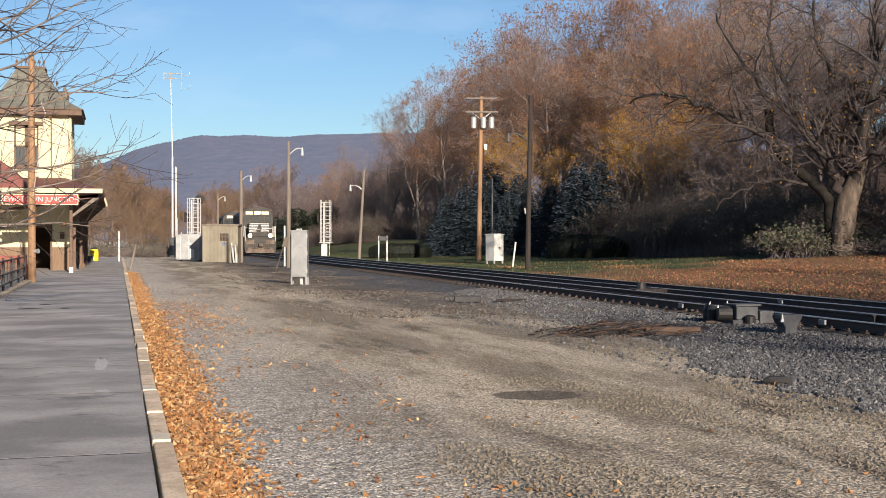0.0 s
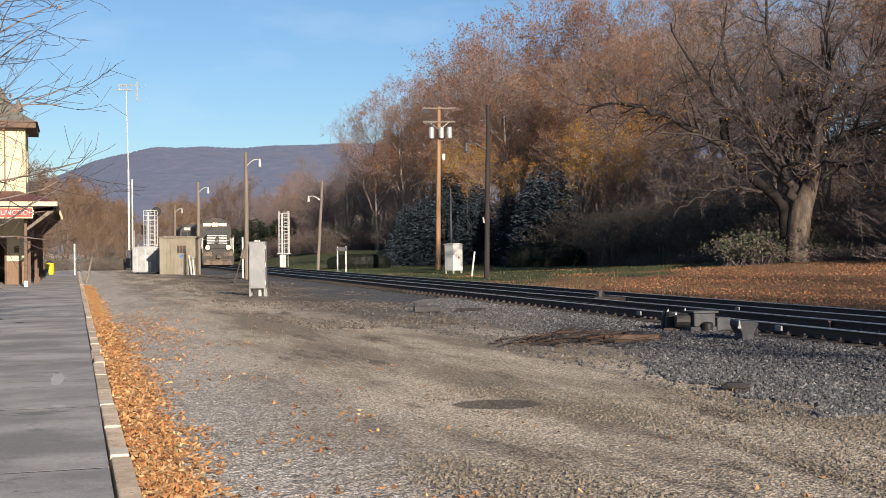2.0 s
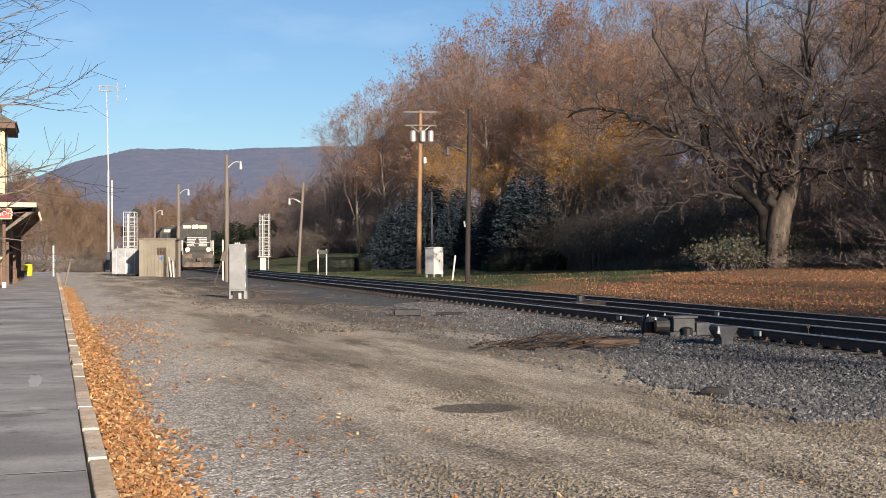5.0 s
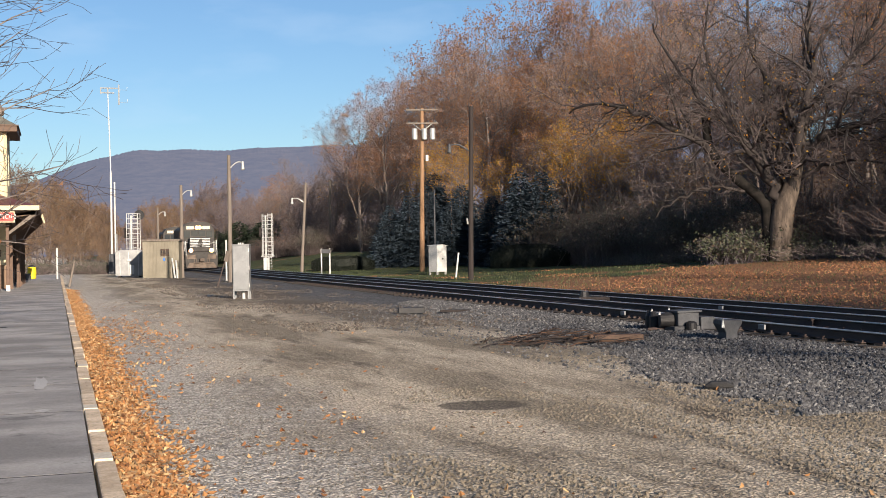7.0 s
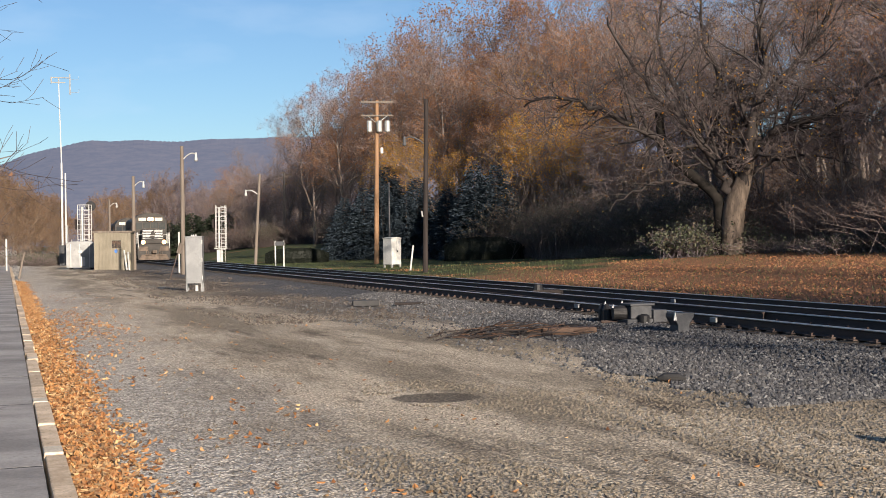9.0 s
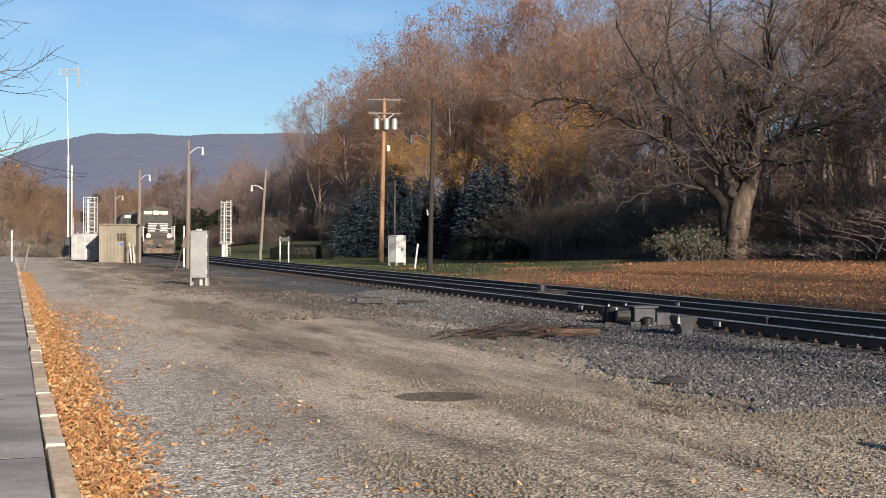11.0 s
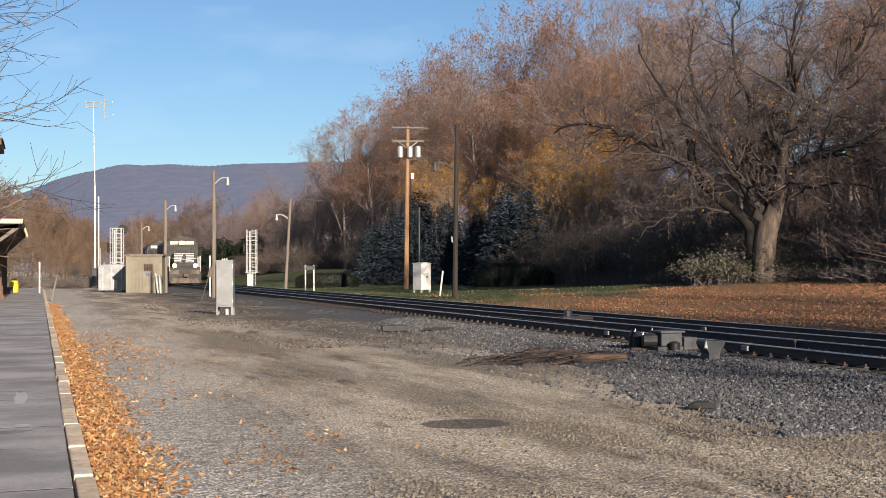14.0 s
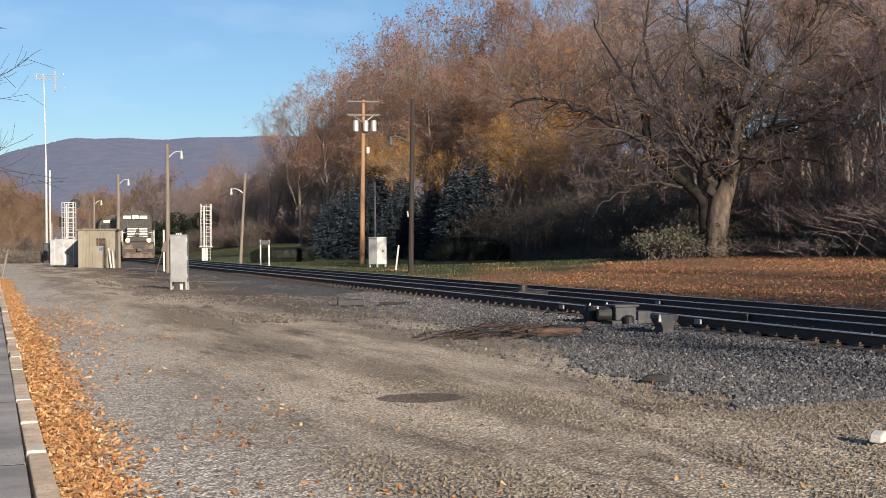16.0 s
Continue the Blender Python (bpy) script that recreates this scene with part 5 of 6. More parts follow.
    # loose bits on the yard
    t = thing("discarded_tie", 9.15, 31.6, 0.04, "short black sawn-off tie lying on gravel", "timber", turn=84)
    g = Geo()
    g.box(-0.11, -0.36, -0.02, 0.11, 0.36, 0.14)
    part("timber", g, M_black, t, bevel=0.015)
    g = Geo()
    g.box(-0.1, -0.366, -0.01, 0.1, -0.3605, 0.13)
    part("cut_end", g, M_woodgrey, t, "pale sawn end")
    t = thing("scrap_plate", 10.2, 31.0, 0.06, "flat dark scrap of timber on ballast", "scrap", turn=75)
    g = Geo()
    g.box(-0.2, -0.4, 0, 0.05, 0.4, 0.06)
    part("board", g, M_wooddark, t, bevel=0.01)
    t = thing("rubber_scrap", 7.56, 12.85, 0.0, "small dark rubber scrap on gravel", "scrap", turn=-15)
    g = Geo()
    g.tube([(-0.17, 0, 0.035), (-0.1, 0.01, 0.05), (0.08, 0, 0.05), (0.17, -0.02, 0.03)], [0.02, 0.05, 0.055, 0.02], 9)
    part("lump", g, M_black, t)
    t = thing("pale_stone", 7.0, 8.25, 0.02, "pale broken lump of concrete on the gravel", "stone", turn=30)
    g = Geo()
    g.prism([(-0.1, 0), (0.1, 0), (0.08, 0.07), (0.02, 0.1), (-0.08, 0.07)], 'y', -0.06, 0.06)
    part("lump", g, M_dust, t, bevel=0.02)
    # heap of broken branches and rotten timber
    rnd = random.Random(6)
    t = thing("brush_heap", 8.4, 20.2, 0.0, "heap of broken branches and rotten timber on gravel", "brush heap", turn=-15)
    for i in range(110):
        g = Geo()
        x, y = rnd.gauss(0, 0.55), rnd.gauss(0, 0.5)
        a = rnd.gauss(0.25, 0.8)
        L = rnd.uniform(0.3, 1.0)
        z = 0.02 + abs(rnd.gauss(0, 0.11)) * max(0.2, 1 - abs(x))
        g.tube([(x, y, z), (x + math.cos(a) * L * 0.5, y + math.sin(a) * L * 0.5, z + rnd.uniform(0, 0.1)), (x + math.cos(a) * L, y + math.sin(a) * L, max(0.01, z + rnd.uniform(-0.05, 0.2)))], [0.012, 0.009, 0.004], 5)
        part("branch", g, rnd.choice([M_barkdark, M_wooddark, M_brown]), t)
    g = Geo()
    g.box(0.75, 0.0, 0.02, 1.75, 0.2, 0.15)
    part("rotten_timber", g, M_brown, t, "split brown timber", bevel=0.03)
    g = Geo()
    g.box(0.5, 0.1, 0.0, 1.0, 0.4, 0.12)
    part("rotten_timber", g, M_wooddark, t, bevel=0.03)


build_poles()
build_signals()
build_switch()


# ---- station ----
def text_mesh(name, words, size, mat_, parent, at, turn=(90, 0, 0)):
    cu = bpy.data.curves.new(name, 'FONT')
    cu.body, cu.size, cu.extrude = words, size, 0.008
    cu.align_x, cu.align_y = 'CENTER', 'CENTER'
    tmp = bpy.data.objects.new("letters_tmp", cu)
    scene.collection.objects.link(tmp)
    me = bpy.data.meshes.new_from_object(tmp.evaluated_get(bpy.context.evaluated_depsgraph_get()))
    bpy.data.objects.remove(tmp)
    me.materials.clear()
    me.materials.append(mat_)
    ob = new(name, me)
    ob.parent = parent
    ob.location = at
    ob.rotation_euler = [radians(a) for a in turn]
    return ob


def wall_with_holes(g, axis, at, thick, a0, a1, z0, z1, holes, mi=0):
    """A wall of boxes round its openings; holes are (a0, a1, z0, z1), apart from each other along a."""
    def bx(p, q, r, s):
        if q - p > 0.001 and s - r > 0.001:
            if axis == 'y':
                g.box(p, at, r, q, at + thick, s, mi)
            else:
                g.box(at, p, r, at + thick, q, s, mi)
    x = a0
    for h0, h1, k0, k1 in sorted(holes):
        bx(x, h0, z0, z1)
        bx(h0, h1, z0, k0)
        bx(h0, h1, k1, z1)
        x = h1
    bx(x, a1, z0, z1)


def build_station():
    st = thing("station", 0, 0, 0, "cream and brown Victorian railway station with slate-roofed tower", "station building", kind="structure")
    # tower
    x0, x1, y0, y1, top = -7.1, -2.54, 71.0, 75.6, 8.75
    win = (-5.58, -4.3, 5.76, 8.05)
    g = Geo()
    wall_with_holes(g, 'y', y0, 0.25, x0, x1, 3.0, top, [win])
    wall_with_holes(g, 'y', y1 - 0.25, 0.25, x0, x1, 3.0, top, [])
    wall_with_holes(g, 'x', x0, 0.25, y0 + 0.25, y1 - 0.25, 3.0, top, [])
    wall_with_holes(g, 'x', x1 - 0.25, 0.25, y0 + 0.25, y1 - 0.25, 3.0, top, [(72.6, 74.0, 5.76, 8.05)])
    tw = part("tower_wall", g, M_cream, st, "cream stucco tower walls")
    for x in (-3.62, -2.62):
        g = Geo()
        g.tube([(x, y0 - 0.05, 4.6), (x, y0 - 0.05, top)], [0.035 if x < -3 else 0.05] * 2, 8)
        part("downpipe", g, M_cream if x > -3 else M_woodgrey, st)
    for sash in (win,):
        for k in range(2):
            g = Geo()
            if sash:
                a = win[0] + k * 0.64
                b = a + 0.64
                for p, q, r, s in ((a, a + 0.09, win[2], win[3]), (b - 0.09, b, win[2], win[3]), (a, b, win[2], win[2] + 0.1), (a, b, win[3] - 0.1, win[3]), (a, b, 6.85, 6.93)):
                    g.box(p, y0 - 0.03, r, q, y0 + 0.1, s)
                fr = part("window", g, M_brown, st, "brown timber sash window")
                g = Geo()
                g.box(a + 0.09, y0 + 0.04, win[2] + 0.1, b - 0.09, y0 + 0.06, 6.9)
                part("pane", g, M_glass, fr)
                g = Geo()
                g.box(a + 0.09, y0 + 0.05, 6.9, b - 0.09, y0 + 0.07, win[3] - 0.1)
                part("blind", g, M_cream, fr, "cream roller blind")
                g = Geo()
                for i in (1, 2):
                    xx = a + 0.09 + i * 0.153
                    g.box(xx - 0.012, y0 + 0.02, win[2] + 0.1, xx + 0.012, y0 + 0.05, 6.85)
                part("glazing_bar", g, M_brown, fr)
    g = Geo()
    g.box(win[0] - 0.28, y0 - 0.14, win[3], win[1] + 0.28, y0 + 0.02, win[3] + 0.22)
    part("lintel", g, M_brown, st, bevel=0.02)
    g = Geo()
    g.box(win[0] - 0.12, y0 - 0.1, win[2] - 0.1, win[1] + 0.12, y0 + 0.02, win[2])
    part("sill", g, M_brown, st, bevel=0.01)
    # flared tower roof
    cx, cy, hw = (x0 + x1) / 2, (y0 + y1) / 2, (x1 - x0) / 2
    prof = [(hw + 0.62, 8.62), (hw + 0.6, 8.95), (hw - 0.15, 9.45), (hw - 0.75, 10.05), (hw - 1.2, 10.8), (hw - 1.55, 11.45)]
    g = Geo()
    vs = []
    for r, z in prof:
        vs += [(cx - r, cy - r, z), (cx + r, cy - r, z), (cx + r, cy + r, z), (cx - r, cy + r, z)]
    fs = [(i * 4 + k, i * 4 + (k + 1) % 4, i * 4 + 4 + (k + 1) % 4, i * 4 + 4 + k) for i in range(1, len(prof) - 1) for k in range(4)]
    g.add(vs, fs + [tuple(range(4, 8)), tuple(len(vs) - 4 + k for k in range(4))])
    part("tower_roof", g, M_slate, st, "weathered grey slate flared roof")
    g = Geo()
    r = hw + 0.58
    g.box(cx - r, cy - r, 8.62, cx + r, cy + r, 8.93)
    part("eaves", g, M_brown, st, "brown boxed eaves", bevel=0.03)
    g = Geo()
    g.box(cx - r - 0.07, cy - r - 0.07, 8.93, cx + r + 0.07, cy + r + 0.07, 9.0)
    part("gutter", g, M_brown, st)
    # shingle courses as thin proud bands
    for i in range(1, 16):
        t = i / 16
        zz = 9.0 + t * 2.4
        k = max(j for j in range(1, len(prof)) if prof[j][1] <= zz)
        k = min(k, len(prof) - 2)
        u = (zz - prof[k][1]) / (prof[k + 1][1] - prof[k][1])
        rr = prof[k][0] + (prof[k + 1][0] - prof[k][0]) * u + 0.025
        g = Geo()
        for a, b, c, d in ((cx - rr, cy - rr, cx + rr, cy - rr + 0.05), (cx + rr - 0.05, cy - rr, cx + rr, cy + rr)):
            g.box(a, b, zz - 0.03, c, d, zz)
        part("shingle_course", g, M_slate, st)
    # iron cresting and finials
    g = Geo()
    r = hw - 1.55
    g.box(cx - r - 0.1, cy - r - 0.1, 11.42, cx + r + 0.1, cy + r + 0.1, 11.55)
    cr = part("crest_base", g, M_brown, st)
    for i in range(7):
        g = Geo()
        x = cx - r + 2 * r * i / 6
        g.tube([(x, cy - r, 11.55), (x, cy - r, 11.72), (x, cy - r, 11.8), (x, cy - r, 11.95)], [0.03, 0.03, 0.08, 0.015], 8)
        part("cresting", g, M_copper, cr)
    g = Geo()
    g.tube([(cx, cy, 11.5), (cx, cy, 12.1), (cx, cy, 12.9)], [0.05, 0.03, 0.012], 8)
    part("lightning_rod", g, M_copper, cr)
    g = Geo()
    g.tube([(-3.15, 77, 8.9), (-3.15, 77, 10.15), (-3.15, 77, 10.25), (-3.15, 77, 10.6), (-3.15, 77, 10.68), (-3.15, 77, 10.95)], [0.15, 0.15, 0.28, 0.28, 0.12, 0.06], 14)
    part("ventilator", g, M_woodgrey, st, "tarnished metal roof ventilator")
    g = Geo()
    g.prism([(-9.5, 7.2), (-3.4, 7.2), (-6.2, 9.6)], 'y', 75.6, 86)
    part("rear_roof", g, M_slate, st)
    g = Geo()
    g.box(-9.2, 75.6, 3, -3.8, 85.6, 7.2)
    part("rear_wall", g, M_cream, st)
    # ground floor
    g = Geo()
    door = (-4.3, -3.42, 0.12, 2.25)
    wall_with_holes(g, 'y', 66.0, 0.25, -14, -2.45, 1.32, 4.3, [(door[0], door[1], 1.32, 2.4), (-9.5, -7.5, 1.32, 2.9)])
    part("front_wall", g, M_cream, st, "cream stucco front wall")
    g = Geo()
    wall_with_holes(g, 'y', 65.97, 0.28, -14, -2.43, 0.1, 1.32, [(door[0], door[1], 0.1, 1.32), (-9.5, -7.5, 0.9, 1.32)])
    part("front_wainscot", g, M_wains, st, "brown boarded wainscot")
    g = Geo()
    holes = [(67.5 + 3.2 * i, 69.0 + 3.2 * i, 0.12 if i % 2 else 0.9, 2.7) for i in range(6)]
    wall_with_holes(g, 'x', -2.7, 0.25, 66.25, 88, 1.32, 4.3, [(a, b, max(1.32, c), d) for a, b, c, d in holes])
    # wall and wainscot dark brown: the canopy's shade is put into their colour
    part("shaded_side_wall", g, M_brown, st)
    g = Geo()
    wall_with_holes(g, 'x', -2.7, 0.28, 66.25, 88, 0.1, 1.32, [(a, b, max(0.1, c), 1.32) for a, b, c, d in holes])
    part("shaded_side_wainscot", g, M_brown, st)
    for a, b, c, d in holes:
        g = Geo()
        for p, q, r, s in ((a, a + 0.1, c, d), (b - 0.1, b, c, d), (a, b, d - 0.12, d), (a, b, c, c + 0.1), (a, b, 1.9, 1.98)):
            g.box(-2.75, p, r, -2.39, q, s)
        w = part("window", g, M_brown, st)
        g = Geo()
        g.box(-2.6, a + 0.1, c + 0.1, -2.57, b - 0.1, d - 0.12)
        part("pane", g, M_glass, w)
    g = Geo()
    g.box(-14, 66.25, 4.2, -2.7, 88, 4.3)
    g.box(-14, 72, 0.1, -2.7, 72.2, 4.2)
    g.box(-14, 87.8, 0.1, -2.7, 88, 4.2)
    g.box(-14, 66.25, 0.1, -13.8, 87.8, 4.2)
    part("inner_wall", g, M_brown, st)
    g = Geo()
    for p, q, r, s in ((door[0] - 0.1, door[0], 0.12, 2.5), (door[1], door[1] + 0.1, 0.12, 2.5), (door[0], door[1], 2.3, 2.5)):
        g.box(p, 65.9, r, q, 66.2, s)
    part("door_frame", g, M_brown, st)
    g = Geo()
    g.box(-9.4, 66.1, 1.0, -7.6, 66.13, 2.85)
    part("window_pane", g, M_glass, st)
    g = Geo()
    g.box(-2.95, 65.9, 1.75, -2.72, 65.98, 2.1)
    part("notice_box", g, M_brown, st)
    # canopy roof: sloping sheets with thickness, hipped at the corner
    ex, ey, ez, far = -0.8, 60.0, 4.12, 82.0
    g = Geo()
    def sheet(pts):
        k = len(pts)
        g.add(list(pts) + [(p[0], p[1], p[2] - 0.1) for p in pts], [tuple(range(k)), tuple(range(2 * k - 1, k - 1, -1))] + [(i, (i + 1) % k, k + (i + 1) % k, k + i) for i in range(k)])
    sheet([(-14, ey, ez), (ex, ey, ez), (-2.9, 70.9, 5.15), (-14, 70.9, 5.15)])
    sheet([(ex, ey, ez), (ex, far, ez), (-2.9, far, 5.15), (-2.9, 70.9, 5.15)])
    part("canopy_roof", g, M_redroof, st, "dull red metal canopy roof")
    for i in range(9):
        g = Geo()
        xx = -12.5 + i * 1.35
        k = 10.9 if xx < -2.9 else 10.9 * (ex - xx) / 2.1
        g.tube([(xx, ey, ez + 0.01), (min(xx, xx), ey + k, ez + 1.03 * k / 10.9 + 0.01)], [0.022, 0.022], 4)
        part("roof_seam", g, M_redroof, st)
    g = Geo()
    g.box(-14, ey - 0.06, ez - 0.2, ex + 0.06, ey, ez + 0.015)
    part("fascia", g, M_cream, st, "cream fascia board")
    g = Geo()
    g.box(ex, ey, ez - 0.2, ex + 0.06, far, ez + 0.015)
    part("fascia", g, M_brown, st)
    g = Geo()
    g.box(-14, ey + 0.02, ez - 0.16, ex - 0.02, 66, ez - 0.11)
    g.box(-2.4, 66, ez - 0.16, ex - 0.02, far, ez - 0.11)
    part("soffit", g, M_brown, st, "dark brown board soffit")
    # the gable of the waiting bay
    g = Geo()
    g.prism([(-14, 3.6), (-4.2, 4.2), (-4.3, 4.5), (-5.4, 5.45), (-9.5, 8.0), (-14, 8.0)], 'y', 60.4, 66.0)
    part("bay_roof", g, M_redroof, st, "dull red-brown side gable")
    # posts and brackets
    ps = [(-2.2, 60.7), (-2.2, 65.2)] + [(-1.95, 67.8 + 2.3 * i) for i in range(6)] + [(-6.6, 60.7), (-10.5, 60.7)]
    for i, (x, y) in enumerate(ps):
        g = Geo()
        g.box(x - 0.075, y - 0.075, 0.4, x + 0.075, y + 0.075, ez - 0.16)
        po = part("canopy_post", g, M_brown, st, "brown timber canopy post", bevel=0.012)
        g = Geo()
        g.box(x - 0.09, y - 0.09, 0.08, x + 0.09, y + 0.09, 0.4)
        part("post_foot", g, M_whitepaint if i == 0 else M_brown, po, "white painted post foot" if i == 0 else "")
        g = Geo()
        g.prism([(x + 0.05, 2.92), (x + 0.07, 2.78), (ex - 0.02, ez - 0.34), (ex - 0.02, ez - 0.2), (ex - 0.14, ez - 0.2)], 'y', y - 0.06, y + 0.06)
        part("bracket", g, M_woodgrey if i == 0 else M_brown, po, "diagonal timber bracket")
        if x > -2.1:
            g = Geo()
            for k in range(5):
                a = radians(20 + 35 * k)
                g.tube([(ex + 0.08, y + 0.3 * math.cos(a), ez - 0.3 + 0.12 * math.sin(a)), (ex + 0.1, y + 0.3 * math.cos(a + 0.6), ez - 0.3 + 0.12 * math.sin(a + 0.6))], [0.04, 0.04], 5)
            part("scroll", g, M_cream, po, "cream scrolled bracket end")
    # station name board
    s = thing("station_sign", -3.55, 59.9, 3.6, "red station name board with white lettering", "sign")
    g = Geo()
    g.box(-1.71, -0.03, -0.255, 1.71, 0.03, 0.255)
    b = part("board", g, M_red, s)
    g = Geo()
    for p, q, r, t in ((-1.71, 1.71, 0.215, 0.255), (-1.71, 1.71, -0.255, -0.215), (-1.71, -1.67, -0.215, 0.215), (1.67, 1.71, -0.215, 0.215)):
        g.box(p, -0.04, r, q, -0.0305, t)
    part("border", g, M_cream, b)
    w = text_mesh("lettering", "LEWISTOWN JUNCTION", 0.318, M_whitepaint, b, (0, -0.036, 0))
    for x in (-1.5, 1.5):
        g = Geo()
        g.tube([(x, 0, 0.25), (x, 0.15, 0.5)], [0.02, 0.02], 6)
        part("hanger", g, M_black, s)
    # iron railing round the planting bed, and the bed's kerb
    f = thing("iron_railing", 0, 0, 0.12, "black iron railing with square posts", "railing")
    for i in range(5):
        g = Geo()
        y = 34.5 + i * 3.3
        x = -3.25 - 0.01 * (y - 34)
        g.box(x - 0.035, y - 0.035, 0, x + 0.035, y + 0.035, 1.05)
        part("post", g, M_black, f)
    for z in (0.25, 0.55, 0.95):
        g = Geo()
        g.tube([(-3.25, 34.5, z), (-3.38, 47.7, z)], [0.025, 0.025], 6)
        part("rail", g, M_black, f)
    for i in range(22):
        g = Geo()
        y = 34.6 + i * 0.6
        g.tube([(-3.25 - 0.01 * (y - 34.5), y, 0.25), (-3.25 - 0.01 * (y - 34.5), y, 0.95)], [0.011, 0.011], 5)
        part("bar", g, M_black, f)
    g = Geo()
    g.box(-3.6, 33.5, 0.05, -3.1, 48.5, 0.2)
    k = tagged(part("bed_kerb", g, M_kerb, None, "low concrete kerb under the railing", bevel=0.02), category="kerb", kind="structure")
    for (x, y) in ((-4.2, 52.0), (-5.1, 51.5)):
        b = thing("bench", x, y, 0.12, "dark red slatted bench by the railing", "bench", "benches", turn=10)
        for z in (0.42, 0.62, 0.74, 0.86):
            g = Geo()
            g.box(-0.6, -0.02 if z > 0.5 else -0.45, z, 0.6, 0.02 if z > 0.5 else -0.02, z + (0.08 if z > 0.5 else 0.04))
            part("slat", g, M_boxcar, b)
        for sx in (-0.55, 0.55):
            g = Geo()
            g.box(sx - 0.04, -0.45, 0, sx + 0.04, 0.04, 0.6)
            part("leg", g, M_boxcar, b)
    # yellow barrel and grey bin at the far end
    b = thing("yellow_barrel", -1.75, 93.5, 0.12, "bright yellow plastic barrel with dark top", "barrel")
    g = Geo()
    g.tube([(0, 0, 0), (0, 0, 0.04), (0, 0, 0.3), (0, 0, 0.34), (0, 0, 0.6), (0, 0, 0.64), (0, 0, 0.82), (0, 0, 0.86)], [0.27, 0.3, 0.3, 0.315, 0.315, 0.3, 0.3, 0.27], 20)
    part("drum", g, M_yellow, b, smooth=False)
    g = Geo()
    g.tube([(0, 0, 0.86), (0, 0, 0.93), (0, 0, 1.0)], [0.24, 0.22, 0.08], 16)
    part("lid", g, M_black, b)
    b = thing("planter", -2.0, 88.6, 0.12, "grey concrete planter tub on the platform", "planter")
    g = Geo()
    g.tube([(0, 0, 0), (0, 0, 0.35), (0, 0, 0.45)], [0.3, 0.26, 0.3], 12)
    part("tub", g, M_grey, b)


build_station()


# ---- train ----
def locomotive(name, y0, lights):
    """A hood-type diesel, nose towards -y; y0 is its front coupler."""
    t = thing(name, 12.9, y0, 0.33, "black diesel locomotive with white striped nose on the track", "locomotive", "locomotives")
    L = 20.5
    g = Geo()
    g.box(-1.5, 0.9, 1.25, 1.5, L - 0.9, 1.62)
    part("deck", g, M_locoblack, t, bevel=0.03)
    g = Geo()
    g.prism([(-1.45, 0.15), (1.45, 0.15), (1.5, 0.7), (1.5, 1.5), (-1.5, 1.5), (-1.5, 0.7)], 'y', 0.62, 0.9)
    part("pilot", g, M_locoblack, t, bevel=0.03)
    for s in (-1, 1):
        g = Geo()
        g.box(min(s * 0.55, s * 1.35), 0.59, 0.95, max(s * 0.55, s * 1.35), 0.619, 1.35)
        part("pilot_panel", g, M_under, t)
        g = Geo()
        g.tube([(s * 1.42, 0.7, 0.4), (s * 1.42, 0.62, 1.6), (s * 1.42, 0.85, 2.65)], [0.03, 0.03, 0.03], 6)
        part("grab_iron", g, M_locowhite, t)
        g = Geo()
        g.box(min(s * 0.25, s * 0.85), 0.3, 0.55, max(s * 0.25, s * 0.85), 0.4, 0.62)
        part("footboard", g, M_under, t)
    g = Geo()
    g.prism([(-1.4, 0.12), (1.4, 0.12), (1.1, 0.62), (-1.1, 0.62)], 'y', 0.42, 0.6)
    part("snow_plough", g, M_under, t)
    g = Geo()
    g.prism([(-0.95, 1.62), (0.95, 1.62), (0.95, 2.85), (0.7, 3.0), (-0.7, 3.0), (-0.95, 2.85)], 'y', 1.6, 3.3)
    ns = part("nose", g, M_locoblack, t, bevel=0.06)
    for i in range(6):
        g = Geo()
        z = 2.08 + i * 0.15
        g.box(-0.92, 1.585, z, 0.92, 1.598, z + 0.07)
        part("stripe", g, M_locowhite, ns, "white nose stripe")
    g = Geo()
    g.prism([(-0.3, 2.15), (0.1, 2.05), (0.25, 2.45), (0.1, 2.9), (-0.12, 2.7)], 'y', 1.57, 1.584)
    part("emblem", g, M_locoblack, ns, "plain dark emblem patch")
    g = Geo()
    g.prism([(-1.55, 1.62), (1.55, 1.62), (1.55, 3.75), (1.2, 4.3), (0.6, 4.5), (-0.6, 4.5), (-1.2, 4.3), (-1.55, 3.75)], 'y', 3.3, 5.9)
    cb = part("cab", g, M_locoblack, t, bevel=0.04)
    for x0, x1, z0, z1 in ((-1.35, -0.78, 3.0, 3.6), (-0.66, -0.04, 3.12, 3.62), (0.04, 0.66, 3.12, 3.62), (0.78, 1.35, 3.0, 3.6)):
        g = Geo()
        g.box(x0, 3.27, z0, x1, 3.299, z1)
        w = part("windscreen", g, M_glass, cb, "dark windscreen pane", bevel=0.01)
    for s in (-1, 1):
        g = Geo()
        g.box(s * 1.556 - 0.01, 3.9, 2.95, s * 1.556 + 0.01, 5.2, 3.6)
        part("side_window", g, M_glass, cb)
        g = Geo()
        g.box(min(s * 0.4, s * 1.1), 3.2, 3.78, max(s * 0.4, s * 1.1), 3.3, 4.08)
        part("number_board", g, M_kerbwhite, cb, "blank pale number board")
        for zz in (1.95, 2.2, 2.45):
            g = Geo()
            g.box(s * 1.557 - 0.008, 3.5, zz, s * 1.557 + 0.008, 5.7, zz + 0.09)
            part("stripe", g, M_locowhite, cb)
    g = Geo()
